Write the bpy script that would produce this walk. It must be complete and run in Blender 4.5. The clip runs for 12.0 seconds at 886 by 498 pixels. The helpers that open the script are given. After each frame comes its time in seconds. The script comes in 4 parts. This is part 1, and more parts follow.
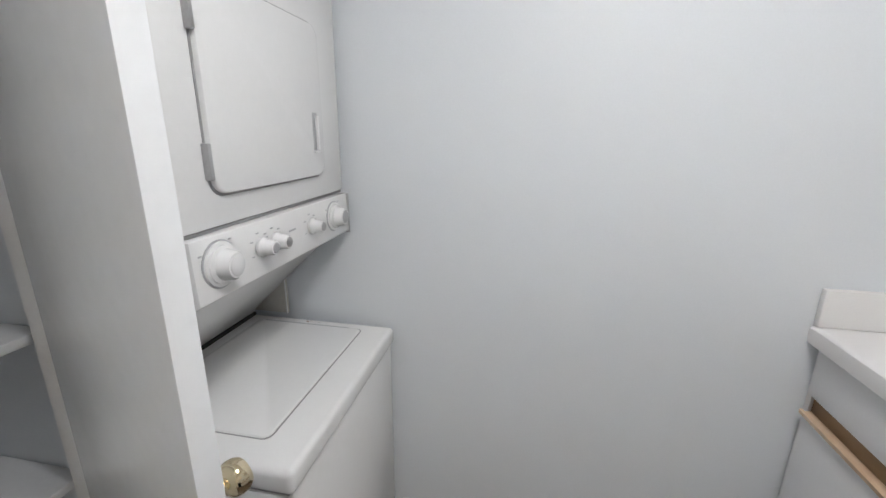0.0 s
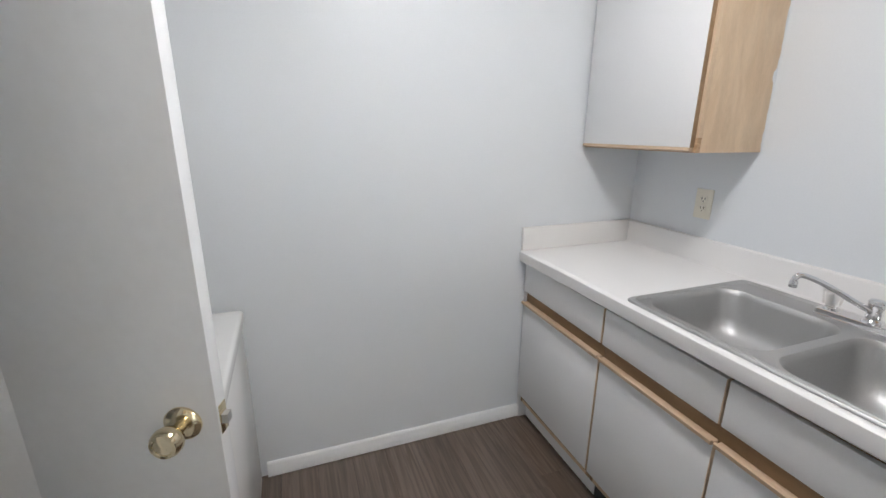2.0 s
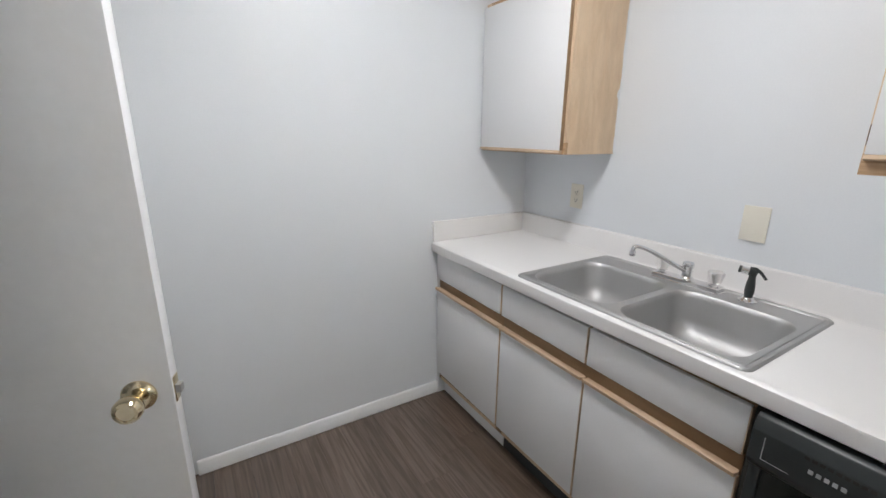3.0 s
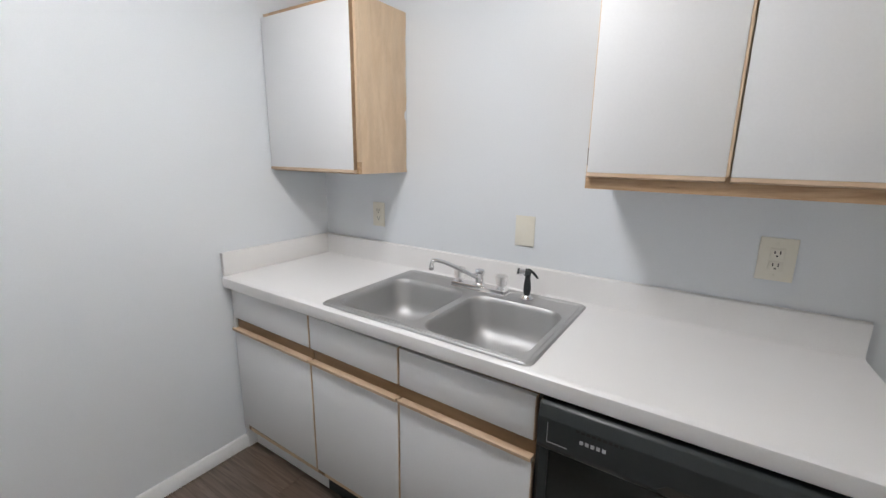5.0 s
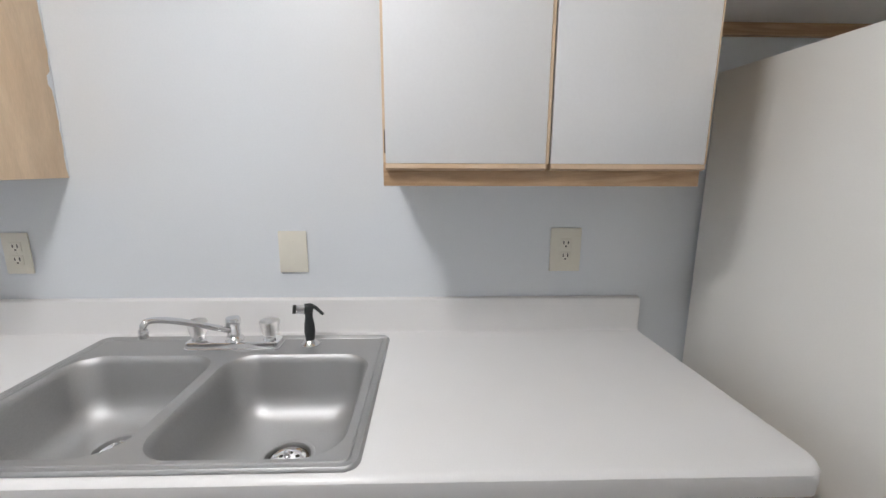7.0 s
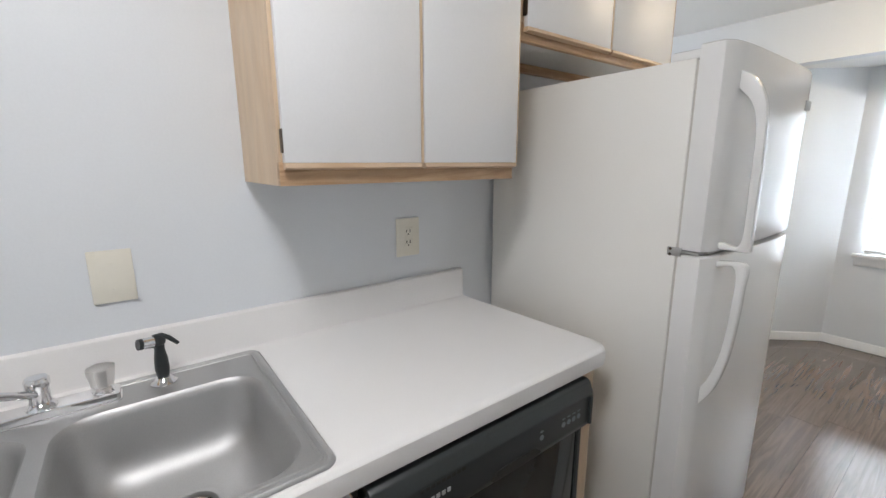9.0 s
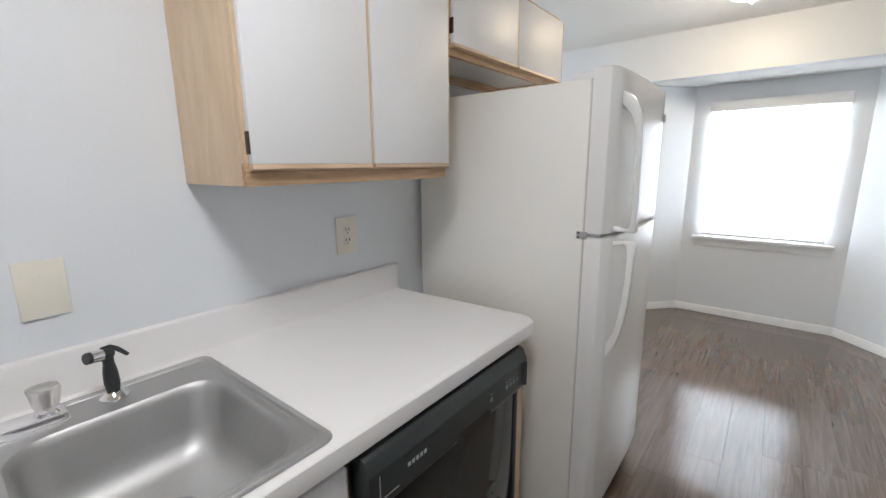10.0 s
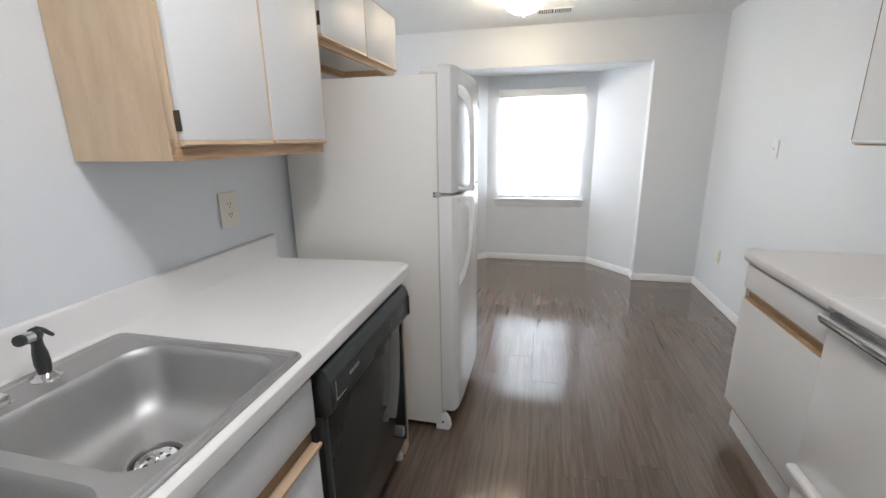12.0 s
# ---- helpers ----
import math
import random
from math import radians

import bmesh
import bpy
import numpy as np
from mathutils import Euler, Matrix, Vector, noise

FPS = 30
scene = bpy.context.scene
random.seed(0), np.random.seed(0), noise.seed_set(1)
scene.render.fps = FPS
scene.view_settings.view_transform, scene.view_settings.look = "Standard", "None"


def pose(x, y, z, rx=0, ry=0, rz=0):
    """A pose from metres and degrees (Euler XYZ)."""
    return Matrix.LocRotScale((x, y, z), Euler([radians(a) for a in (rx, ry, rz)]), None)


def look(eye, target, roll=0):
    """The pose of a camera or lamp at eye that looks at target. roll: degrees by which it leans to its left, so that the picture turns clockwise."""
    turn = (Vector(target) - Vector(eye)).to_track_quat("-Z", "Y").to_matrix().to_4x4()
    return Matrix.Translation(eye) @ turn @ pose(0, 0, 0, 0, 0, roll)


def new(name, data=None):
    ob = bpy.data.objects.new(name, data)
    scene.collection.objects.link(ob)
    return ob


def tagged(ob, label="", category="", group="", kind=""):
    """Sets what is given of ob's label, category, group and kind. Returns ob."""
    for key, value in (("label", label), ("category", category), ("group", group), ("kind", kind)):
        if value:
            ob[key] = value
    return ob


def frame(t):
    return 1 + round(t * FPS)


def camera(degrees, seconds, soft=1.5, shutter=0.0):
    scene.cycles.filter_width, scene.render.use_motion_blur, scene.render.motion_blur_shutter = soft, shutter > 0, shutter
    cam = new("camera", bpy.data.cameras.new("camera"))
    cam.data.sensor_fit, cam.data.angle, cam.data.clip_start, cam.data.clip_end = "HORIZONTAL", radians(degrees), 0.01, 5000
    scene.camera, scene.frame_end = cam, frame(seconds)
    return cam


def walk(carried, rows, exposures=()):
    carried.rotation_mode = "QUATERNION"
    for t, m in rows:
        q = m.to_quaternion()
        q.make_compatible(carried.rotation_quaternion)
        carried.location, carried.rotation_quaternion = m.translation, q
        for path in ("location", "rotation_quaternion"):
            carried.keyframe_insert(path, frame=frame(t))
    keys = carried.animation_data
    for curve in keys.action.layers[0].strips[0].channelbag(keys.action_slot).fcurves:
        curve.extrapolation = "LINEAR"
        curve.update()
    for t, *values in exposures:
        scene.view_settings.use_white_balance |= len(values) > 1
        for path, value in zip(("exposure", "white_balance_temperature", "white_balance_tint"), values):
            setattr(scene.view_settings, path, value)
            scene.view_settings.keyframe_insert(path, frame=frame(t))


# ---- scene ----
cam = camera(93.5, 12.0)
PATH = [
    (0, (-1.434, -1.234, 1.415), (-1.803, 0.657, 0.878), 0.5),
    (0.5, (-1.483, -1.342, 1.418), (-1.555, 0.583, 0.88), 0.6),
    (1, (-1.542, -1.435, 1.419), (-1.339, 0.481, 0.882), 0.6),
    (1.5, (-1.599, -1.53, 1.43), (-1.152, 0.343, 0.889), 0.6),
    (2, (-1.628, -1.645, 1.443), (-0.962, 0.161, 0.902), 0.5),
    (2.5, (-1.665, -1.754, 1.442), (-0.8, -0.033, 0.906), 0.6),
    (3, (-1.707, -1.848, 1.459), (-0.692, -0.208, 0.929), 0.6),
    (5, (-1.601, -1.845, 1.473), (0.026, -0.772, 1.024), 0.8),
    (5.5, (-1.53, -1.776, 1.468), (0.231, -0.935, 1.032), 0.7),
    (6, (-1.42, -1.714, 1.441), (0.448, -1.139, 1.02), 0.5),
    (6.5, (-1.293, -1.667, 1.436), (0.64, -1.376, 1.014), 0.3),
    (7, (-1.236, -1.607, 1.422), (0.723, -1.664, 1.024), 0.2),
    (7.5, (-1.184, -1.512, 1.439), (0.729, -1.918, 1.022), 0.1),
    (9.5, (-1.239, -1.157, 1.419), (0.166, -2.526, 1.025), -0.4),
    (10, (-1.217, -1.058, 1.42), (0.005, -2.59, 1.022), -0.5),
    (10.5, (-1.191, -0.943, 1.399), (-0.169, -2.611, 0.98), -0.6),
    (11, (-1.183, -0.847, 1.392), (-0.353, -2.605, 0.922), -0.7),
    (11.5, (-1.173, -0.744, 1.393), (-0.52, -2.566, 0.889), -0.7),
    (12, (-1.162, -0.66, 1.416), (-0.719, -2.543, 0.909), -0.9),
]
walk(cam, [(t, look(eye, target, roll)) for t, eye, target, roll in PATH], [(0.0, 0.06), (7.5, 0.05), (12.0, 0.05)])

# ---- world and lights ----
world = bpy.data.worlds.new("sky")
scene.world = world
world.use_nodes = True
wn = world.node_tree.nodes
sky = wn.new("ShaderNodeTexSky")
sky.sky_type, sky.sun_disc = "NISHITA", False
sky.sun_elevation, sky.sun_rotation = radians(40), radians(150)
world.node_tree.links.new(sky.outputs["Color"], wn["Background"].inputs["Color"])
wn["Background"].inputs["Strength"].default_value = 0.12

# daylight of the bay window
win_light = new("window_daylight", bpy.data.lights.new("window_daylight", "AREA"))
win_light.data.shape, win_light.data.size, win_light.data.size_y = "RECTANGLE", 1.3, 1.5
win_light.data.energy, win_light.data.color = 230, (0.84, 0.92, 1.0)
win_light.matrix_world = look((-1.13, -5.98, 1.36), (-1.13, 0, 1.2))

# assumed daylight of an unseen living-area window; dining end opens past the refrigerator
side_light = new("assumed_living_daylight", bpy.data.lights.new("assumed_living_daylight", "AREA"))
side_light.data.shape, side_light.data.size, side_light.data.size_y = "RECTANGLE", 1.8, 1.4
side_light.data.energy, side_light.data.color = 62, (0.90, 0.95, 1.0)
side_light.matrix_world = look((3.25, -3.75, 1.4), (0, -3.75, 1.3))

LAMP_KITCHEN, LAMP_DINING = 41.0, 50.0


# ---- materials ----
def mat(name, col, rough=0.5, metal=0.0, var=0.06, scale=2.0, fine=60.0, bump=0.03, rvar=0.06,
        stretch=(1, 1, 1), coat=0.0, dist=0.002, obvar=0.0):
    m = bpy.data.materials.new(name)
    m.use_nodes = True
    nt = m.node_tree
    n, ln = nt.nodes, nt.links
    b = n["Principled BSDF"]
    tc = n.new("ShaderNodeTexCoord")
    mp = n.new("ShaderNodeMapping")
    mp.inputs["Scale"].default_value = stretch
    ln.new(tc.outputs["Object"], mp.inputs["Vector"])
    big, small = n.new("ShaderNodeTexNoise"), n.new("ShaderNodeTexNoise")
    big.inputs["Scale"].default_value, small.inputs["Scale"].default_value = scale, fine
    big.inputs["Detail"].default_value, small.inputs["Detail"].default_value = 3, 4
    add = n.new("ShaderNodeMath")
    add.operation = "ADD"
    for tex, sock in ((big, 0), (small, 1)):
        ln.new(mp.outputs["Vector"], tex.inputs["Vector"])
        ln.new(tex.outputs["Fac"], add.inputs[sock])
    rng = n.new("ShaderNodeMapRange")
    rng.inputs["From Min"].default_value, rng.inputs["From Max"].default_value = 0.6, 1.4
    rng.inputs["To Min"].default_value, rng.inputs["To Max"].default_value = 1 - var, 1 + var
    ln.new(add.outputs[0], rng.inputs["Value"])
    hsv = n.new("ShaderNodeHueSaturation")
    hsv.inputs["Color"].default_value = (*col, 1)
    if obvar:
        info = n.new("ShaderNodeObjectInfo")
        orng = n.new("ShaderNodeMapRange")
        orng.inputs["To Min"].default_value, orng.inputs["To Max"].default_value = 1 - obvar, 1 + obvar
        mul = n.new("ShaderNodeMath")
        mul.operation = "MULTIPLY"
        ln.new(info.outputs["Random"], orng.inputs["Value"])
        ln.new(orng.outputs[0], mul.inputs[0])
        ln.new(rng.outputs[0], mul.inputs[1])
        ln.new(mul.outputs[0], hsv.inputs["Value"])
    else:
        ln.new(rng.outputs[0], hsv.inputs["Value"])
    ln.new(hsv.outputs[0], b.inputs["Base Color"])
    rr = n.new("ShaderNodeMapRange")
    rr.inputs["From Min"].default_value, rr.inputs["From Max"].default_value = 0.3, 0.7
    rr.inputs["To Min"].default_value, rr.inputs["To Max"].default_value = max(0.02, rough - rvar), min(1, rough + rvar)
    ln.new(big.outputs["Fac"], rr.inputs["Value"])
    ln.new(rr.outputs[0], b.inputs["Roughness"])
    b.inputs["Metallic"].default_value = metal
    b.inputs["Coat Weight"].default_value = coat
    if bump:
        bp = n.new("ShaderNodeBump")
        bp.inputs["Strength"].default_value, bp.inputs["Distance"].default_value = bump, dist
        ln.new(small.outputs["Fac"], bp.inputs["Height"])
        ln.new(bp.outputs["Normal"], b.inputs["Normal"])
    return m


def glow(name, col, strength):
    m = bpy.data.materials.new(name)
    m.use_nodes = True
    b = m.node_tree.nodes["Principled BSDF"]
    b.inputs["Base Color"].default_value = (0.8, 0.8, 0.8, 1)
    b.inputs["Emission Color"].default_value = (*col, 1)
    b.inputs["Emission Strength"].default_value = strength
    return m


def wood(name, col, dark, axis, rough=0.45, rings=9.0, obvar=0.0, along=1.0, coat=0.0, bump=0.04, rvar=0.06, across=1.6, fine=45.0):
    """Wood with its grain along the axis 0, 1 or 2."""
    m = mat(name, col, rough, var=0.10, scale=3.0, fine=fine, bump=bump, rvar=rvar,
            stretch=[along if i == axis else 9.0 for i in range(3)], obvar=obvar, coat=coat)
    n, ln = m.node_tree.nodes, m.node_tree.links
    b = n["Principled BSDF"]
    hsv = next(x for x in n if x.type == "HUE_SAT")
    tc = next(x for x in n if x.type == "TEX_COORD")
    mp = n.new("ShaderNodeMapping")
    mp.inputs["Scale"].default_value = [0.35 if i == axis else across for i in range(3)]
    ns = n.new("ShaderNodeTexNoise")
    ns.inputs["Scale"].default_value, ns.inputs["Detail"].default_value, ns.inputs["Distortion"].default_value = rings, 5, 1.2
    ramp = n.new("ShaderNodeValToRGB")
    ramp.color_ramp.elements[0].position, ramp.color_ramp.elements[1].position = 0.38, 0.62
    ramp.color_ramp.elements[0].color, ramp.color_ramp.elements[1].color = (*dark, 1), (*col, 1)
    if obvar:
        info = n.new("ShaderNodeObjectInfo")
        shift = n.new("ShaderNodeVectorMath")
        shift.operation = "MULTIPLY_ADD"
        shift.inputs[1].default_value = (37.0, 53.0, 0.0)
        ln.new(info.outputs["Random"], shift.inputs[0])
        ln.new(tc.outputs["Object"], shift.inputs[2])
        ln.new(shift.outputs[0], mp.inputs["Vector"])
        first = next(x for x in n if x.type == "MAPPING" and x != mp)
        ln.new(shift.outputs[0], first.inputs["Vector"])
    else:
        ln.new(tc.outputs["Object"], mp.inputs["Vector"])
    ln.new(mp.outputs["Vector"], ns.inputs["Vector"])
    ln.new(ns.outputs["Fac"], ramp.inputs["Fac"])
    ln.new(ramp.outputs["Color"], hsv.inputs["Color"])
    return m


WALL = mat("wall_paint", (0.737, 0.767, 0.801), 0.38, var=0.025, scale=1.2, fine=180, bump=0.06, rvar=0.05)
CEIL = mat("ceiling_paint", (0.86, 0.86, 0.85), 0.8, var=0.03, fine=120, bump=0.15)
TRIM = mat("trim_paint", (0.80, 0.81, 0.82), 0.35, var=0.03, fine=90, bump=0.03)
DOORP = mat("door_paint", (0.80, 0.815, 0.83), 0.20, var=0.03, scale=2.5, fine=40, bump=0.04)
LAMWHITE = mat("white_laminate", (0.79, 0.795, 0.805), 0.46, var=0.02, fine=150, bump=0.02)
COUNTER = mat("counter_laminate", (0.80, 0.79, 0.785), 0.34, var=0.025, scale=4, fine=300, bump=0.03)
ENAMEL = mat("white_enamel", (0.79, 0.79, 0.785), 0.22, var=0.015, fine=70, bump=0.015)
FRIDGE_SIDE = mat("fridge_side_enamel", (0.84, 0.83, 0.795), 0.45, var=0.02, fine=260, bump=0.08)
FRIDGE_FRONT = mat("fridge_front_enamel", (0.82, 0.82, 0.815), 0.15, var=0.015, fine=260, bump=0.04, rvar=0.03)
STEEL = mat("brushed_steel", (0.50, 0.50, 0.50), 0.52, 1.0, var=0.07, scale=3, fine=220, bump=0.0, rvar=0.03, stretch=(1, 3, 1))
CHROME = mat("chrome", (0.78, 0.78, 0.79), 0.08, 1.0, var=0.02, bump=0.0, rvar=0.03)
BRASS = mat("polished_brass", (0.78, 0.67, 0.46), 0.14, 1.0, var=0.08, scale=20, bump=0.01, rvar=0.05)
DARKMETAL = mat("dark_metal", (0.10, 0.08, 0.06), 0.4, 0.9, var=0.1)
BLACK = mat("black_plastic_and_recess", (0.028, 0.033, 0.034), 0.36, var=0.1, fine=200, bump=0.03)
BLACKGLOSS = mat("black_gloss_panel", (0.026, 0.030, 0.029), 0.07, var=0.08, bump=0.0, rvar=0.03)
GREYBLUE = mat("dim_panel_print", (0.20, 0.23, 0.25), 0.5, var=0.05)
GREYPL = mat("grey_print", (0.42, 0.43, 0.44), 0.5, var=0.05)
IVORY = mat("ivory_plastic", (0.78, 0.75, 0.66), 0.35, var=0.02, bump=0.01)
GASKET = mat("cream_gasket", (0.58, 0.56, 0.52), 0.6)
RUST = mat("rust", (0.16, 0.07, 0.035), 0.8)
SEAM = mat("dark_seam", (0.30, 0.30, 0.30), 0.6, var=0.05)
DARKSLOT = mat("dark_slot", (0.03, 0.028, 0.025), 0.7)
WOOD_V = wood("maple_upright", (0.69, 0.535, 0.375), (0.635, 0.475, 0.32), 2)
WOOD_H = wood("maple_lengthwise", (0.57, 0.385, 0.235), (0.40, 0.245, 0.132), 1, across=5.0)
WOOD_P = wood("pale_pull_strip", (0.65, 0.49, 0.345), (0.56, 0.40, 0.265), 1)
# stain brown, taken darker to hold the shade of recesses and gaps
WOOD_DK = wood("shaded_stained_wood", (0.31, 0.20, 0.112), (0.24, 0.15, 0.08), 1)
PLANK = wood("floor_plank", (0.152, 0.112, 0.088), (0.104, 0.075, 0.058), 1, rough=0.13, rings=7.0, obvar=0.10, along=0.7, bump=0.0, rvar=0.04, across=6.5, fine=13.0)
pn, pl = PLANK.node_tree.nodes, PLANK.node_tree.links
pb = pn["Principled BSDF"]
pb.inputs["Coat Weight"].default_value, pb.inputs["Coat Roughness"].default_value = 0.60, 0.07
# slow waviness of the laid floor
ptc, pmp, pns, pbp = pn.new("ShaderNodeNewGeometry"), pn.new("ShaderNodeMapping"), pn.new("ShaderNodeTexNoise"), pn.new("ShaderNodeBump")
pmp.inputs["Scale"].default_value = (8.0, 3.5, 1.0)
pns.inputs["Scale"].default_value, pns.inputs["Detail"].default_value = 1.0, 1.5
pbp.inputs["Strength"].default_value, pbp.inputs["Distance"].default_value = 0.15, 0.0022
pl.new(ptc.outputs["Position"], pmp.inputs["Vector"])
pl.new(pmp.outputs["Vector"], pns.inputs["Vector"])
pl.new(pns.outputs["Fac"], pbp.inputs["Height"])
pl.new(pbp.outputs["Normal"], pb.inputs["Normal"])
pl.new(pbp.outputs["Normal"], pb.inputs["Coat Normal"])
SUBFLOOR = mat("plank_joint", (0.045, 0.032, 0.026), 0.6)
SLAT = mat("blind_slat", (0.78, 0.79, 0.80), 0.5, var=0.01, bump=0.0)
sn, sl = SLAT.node_tree.nodes, SLAT.node_tree.links
trl, mixs = sn.new("ShaderNodeBsdfTranslucent"), sn.new("ShaderNodeMixShader")
trl.inputs["Color"].default_value = (0.85, 0.88, 0.90, 1)
mixs.inputs[0].default_value = 0.13
sl.new(sn["Principled BSDF"].outputs[0], mixs.inputs[1])
sl.new(trl.outputs[0], mixs.inputs[2])
sl.new(mixs.outputs[0], sn["Material Output"].inputs["Surface"])
SHADE_K = glow("kitchen_lamp_glass", (0.995, 0.985, 0.99), LAMP_KITCHEN)
SHADE_D = glow("dining_lamp_glass", (1.0, 0.80, 0.56), LAMP_DINING)
GROUND = mat("outside_ground", (0.10, 0.12, 0.07), 0.9, var=0.3)


def clear(name, col, rough, ior):
    m = bpy.data.materials.new(name)
    m.use_nodes = True
    b = m.node_tree.nodes["Principled BSDF"]
    b.inputs["Base Color"].default_value = (*col, 1)
    b.inputs["Roughness"].default_value, b.inputs["IOR"].default_value = rough, ior
    b.inputs["Transmission Weight"].default_value = 1.0
    return m


GLASS = clear("window_glass", (1, 1, 1), 0.0, 1.45)
ACRYLIC = clear("clear_acrylic", (0.98, 0.965, 0.95), 0.30, 1.32)

# ---- building helpers ----
ORG = {}


def thing(name, at, label, category, group="", kind=""):
    ob = new(name)
    ob.location = at
    ORG[ob.name] = Vector(at)
    return tagged(ob, label, category, group, kind)


def link(name, bm, material, smooth=True):
    me = bpy.data.meshes.new(name)
    bmesh.ops.recalc_face_normals(bm, faces=bm.faces)
    bm.to_mesh(me)
    bm.free()
    me.materials.append(material)
    if smooth:
        me.shade_smooth()
        me.set_sharp_from_angle(angle=radians(38))
    return new(name, me)


def part(name, bm, material, parent, label=""):
    org = ORG[parent.name]
    for v in bm.verts:
        v.co -= org
    ob = link(name, bm, material)
    ob.parent = parent
    ORG[ob.name] = org
    return tagged(ob, label)


def structure(name, bm, material, label="", category=""):
    ob = link(name, bm, material)
    ORG[ob.name] = Vector((0, 0, 0))
    return tagged(ob, label, category, kind="structure")


def box(x0, x1, y0, y1, z0, z1, bev=0.0, bm=None, seg=2):
    bm = bm or bmesh.new()
    x0, x1 = sorted((x0, x1))
    y0, y1 = sorted((y0, y1))
    z0, z1 = sorted((z0, z1))
    made = bmesh.ops.create_cube(bm, size=1.0)["verts"]
    for v in made:
        v.co = Vector(((x0 + x1) / 2 + v.co.x * (x1 - x0), (y0 + y1) / 2 + v.co.y * (y1 - y0), (z0 + z1) / 2 + v.co.z * (z1 - z0)))
    if bev:
        edges = list({e for v in made for e in v.link_edges})
        bmesh.ops.bevel(bm, geom=edges, offset=bev, segments=seg, profile=0.5, affect="EDGES")
    return bm


def loft(rings, bm=None, cap0=True, cap1=True, closed=True):
    """Skin through rings of points; each ring a list of Vectors."""
    bm = bm or bmesh.new()
    loops = [[bm.verts.new(p) for p in r] for r in rings]
    for a, b in zip(loops, loops[1:]):
        k = len(a)
        for i in range(k if closed else k - 1):
            j = (i + 1) % k
            bm.faces.new((a[i], a[j], b[j], b[i]))
    if cap0:
        bm.faces.new(loops[0])
    if cap1:
        bm.faces.new(loops[-1])
    return bm


def prism(poly, axis, a, b, bm=None, bev=0.0):
    """A polygon of two-coordinate points, carried along an axis from a to b."""
    def at(p, w):
        q = list(p)
        q.insert(axis, w)
        return Vector(q)
    fresh = bm is None
    bm = loft([[at(p, a) for p in poly], [at(p, b) for p in poly]], bm)
    if bev and fresh:
        bmesh.ops.recalc_face_normals(bm, faces=bm.faces)
        bmesh.ops.bevel(bm, geom=list(bm.edges), offset=bev, segments=2, profile=0.5, affect="EDGES")
    return bm


def spin(profile, m, n=24, bm=None, caps=True):
    """A turned solid: (radius, height) pairs about local z, put at the matrix m."""
    rings = []
    for r, h in profile:
        rings.append([m @ Vector((max(r, 1e-4) * math.cos(2 * math.pi * i / n), max(r, 1e-4) * math.sin(2 * math.pi * i / n), h)) for i in range(n)])
    return loft(rings, bm, caps, caps)


def tube(points, radii, n=12, bm=None, flat=1.0):
    """A round bar through points."""
    pts = [Vector(p) for p in points]
    rings = []
    ref = None
    for i, p in enumerate(pts):
        d = (pts[min(i + 1, len(pts) - 1)] - pts[max(i - 1, 0)]).normalized()
        if ref is None:
            ref = Vector((0, 1, 0)) if abs(d.y) < 0.8 else Vector((0, 0, 1))
        u = (ref - d * ref.dot(d)).normalized()
        w = d.cross(u)
        ref = u
        r = radii[i] if isinstance(radii, (list, tuple)) else radii
        rings.append([p + u * (r * flat * math.cos(2 * math.pi * k / n)) + w * (r * math.sin(2 * math.pi * k / n)) for k in range(n)])
    return loft(rings, bm)


def smooth_line(points, steps=6):
    """A soft line through points (Catmull-Rom)."""
    p = [Vector(q) for q in points]
    p = [p[0] * 2 - p[1]] + p + [p[-1] * 2 - p[-2]]
    out = []
    for i in range(1, len(p) - 2):
        for k in range(steps):
            t = k / steps
            a, b, c, d = p[i - 1], p[i], p[i + 1], p[i + 2]
            out.append(0.5 * ((2 * b) + (c - a) * t + (2 * a - 5 * b + 4 * c - d) * t * t + (3 * b - a - 3 * c + d) * t ** 3))
    return out + [p[-2]]


def rounded(u0, u1, v0, v1, r, n=6):
    """A rounded rectangle as two-coordinate points."""
    out = []
    for cu, cv, a in ((u1 - r, v1 - r, 0), (u0 + r, v1 - r, 90), (u0 + r, v0 + r, 180), (u1 - r, v0 + r, 270)):
        for k in range(n + 1):
            t = radians(a + 90 * k / n)
            out.append((cu + r * math.cos(t), cv + r * math.sin(t)))
    return out


def mirror_y(bm, y):
    for v in bm.verts:
        v.co.y = 2 * y - v.co.y
    return bm


# ---- plan ----
XR = -2.68          # wall with the range
YF = -5.04          # wall with the bay
H = 2.44
T = 0.12
BAY_TOP = 2.085
BX0, BX1, BYB = -2.115, -0.145, -5.60
RET = 0.07          # straight return of the bay opening
CORN_R, CORN_L = (-1.715, BYB), (-0.545, BYB)
WX0, WX1, WZ0, WZ1 = -1.575, -0.69, 0.745, 1.90   # window opening

# floor: a dark bed under the planks
floor = structure("floor", box(XR - T, T, -5.75, T, -0.10, -0.004), SUBFLOOR, "dark brown wood-look plank floor with a soft sheen", "floor")
ceiling = structure("ceiling", box(XR - T, T, YF - T, T, H, H + 0.1), CEIL, "flat white painted ceiling", "ceiling")

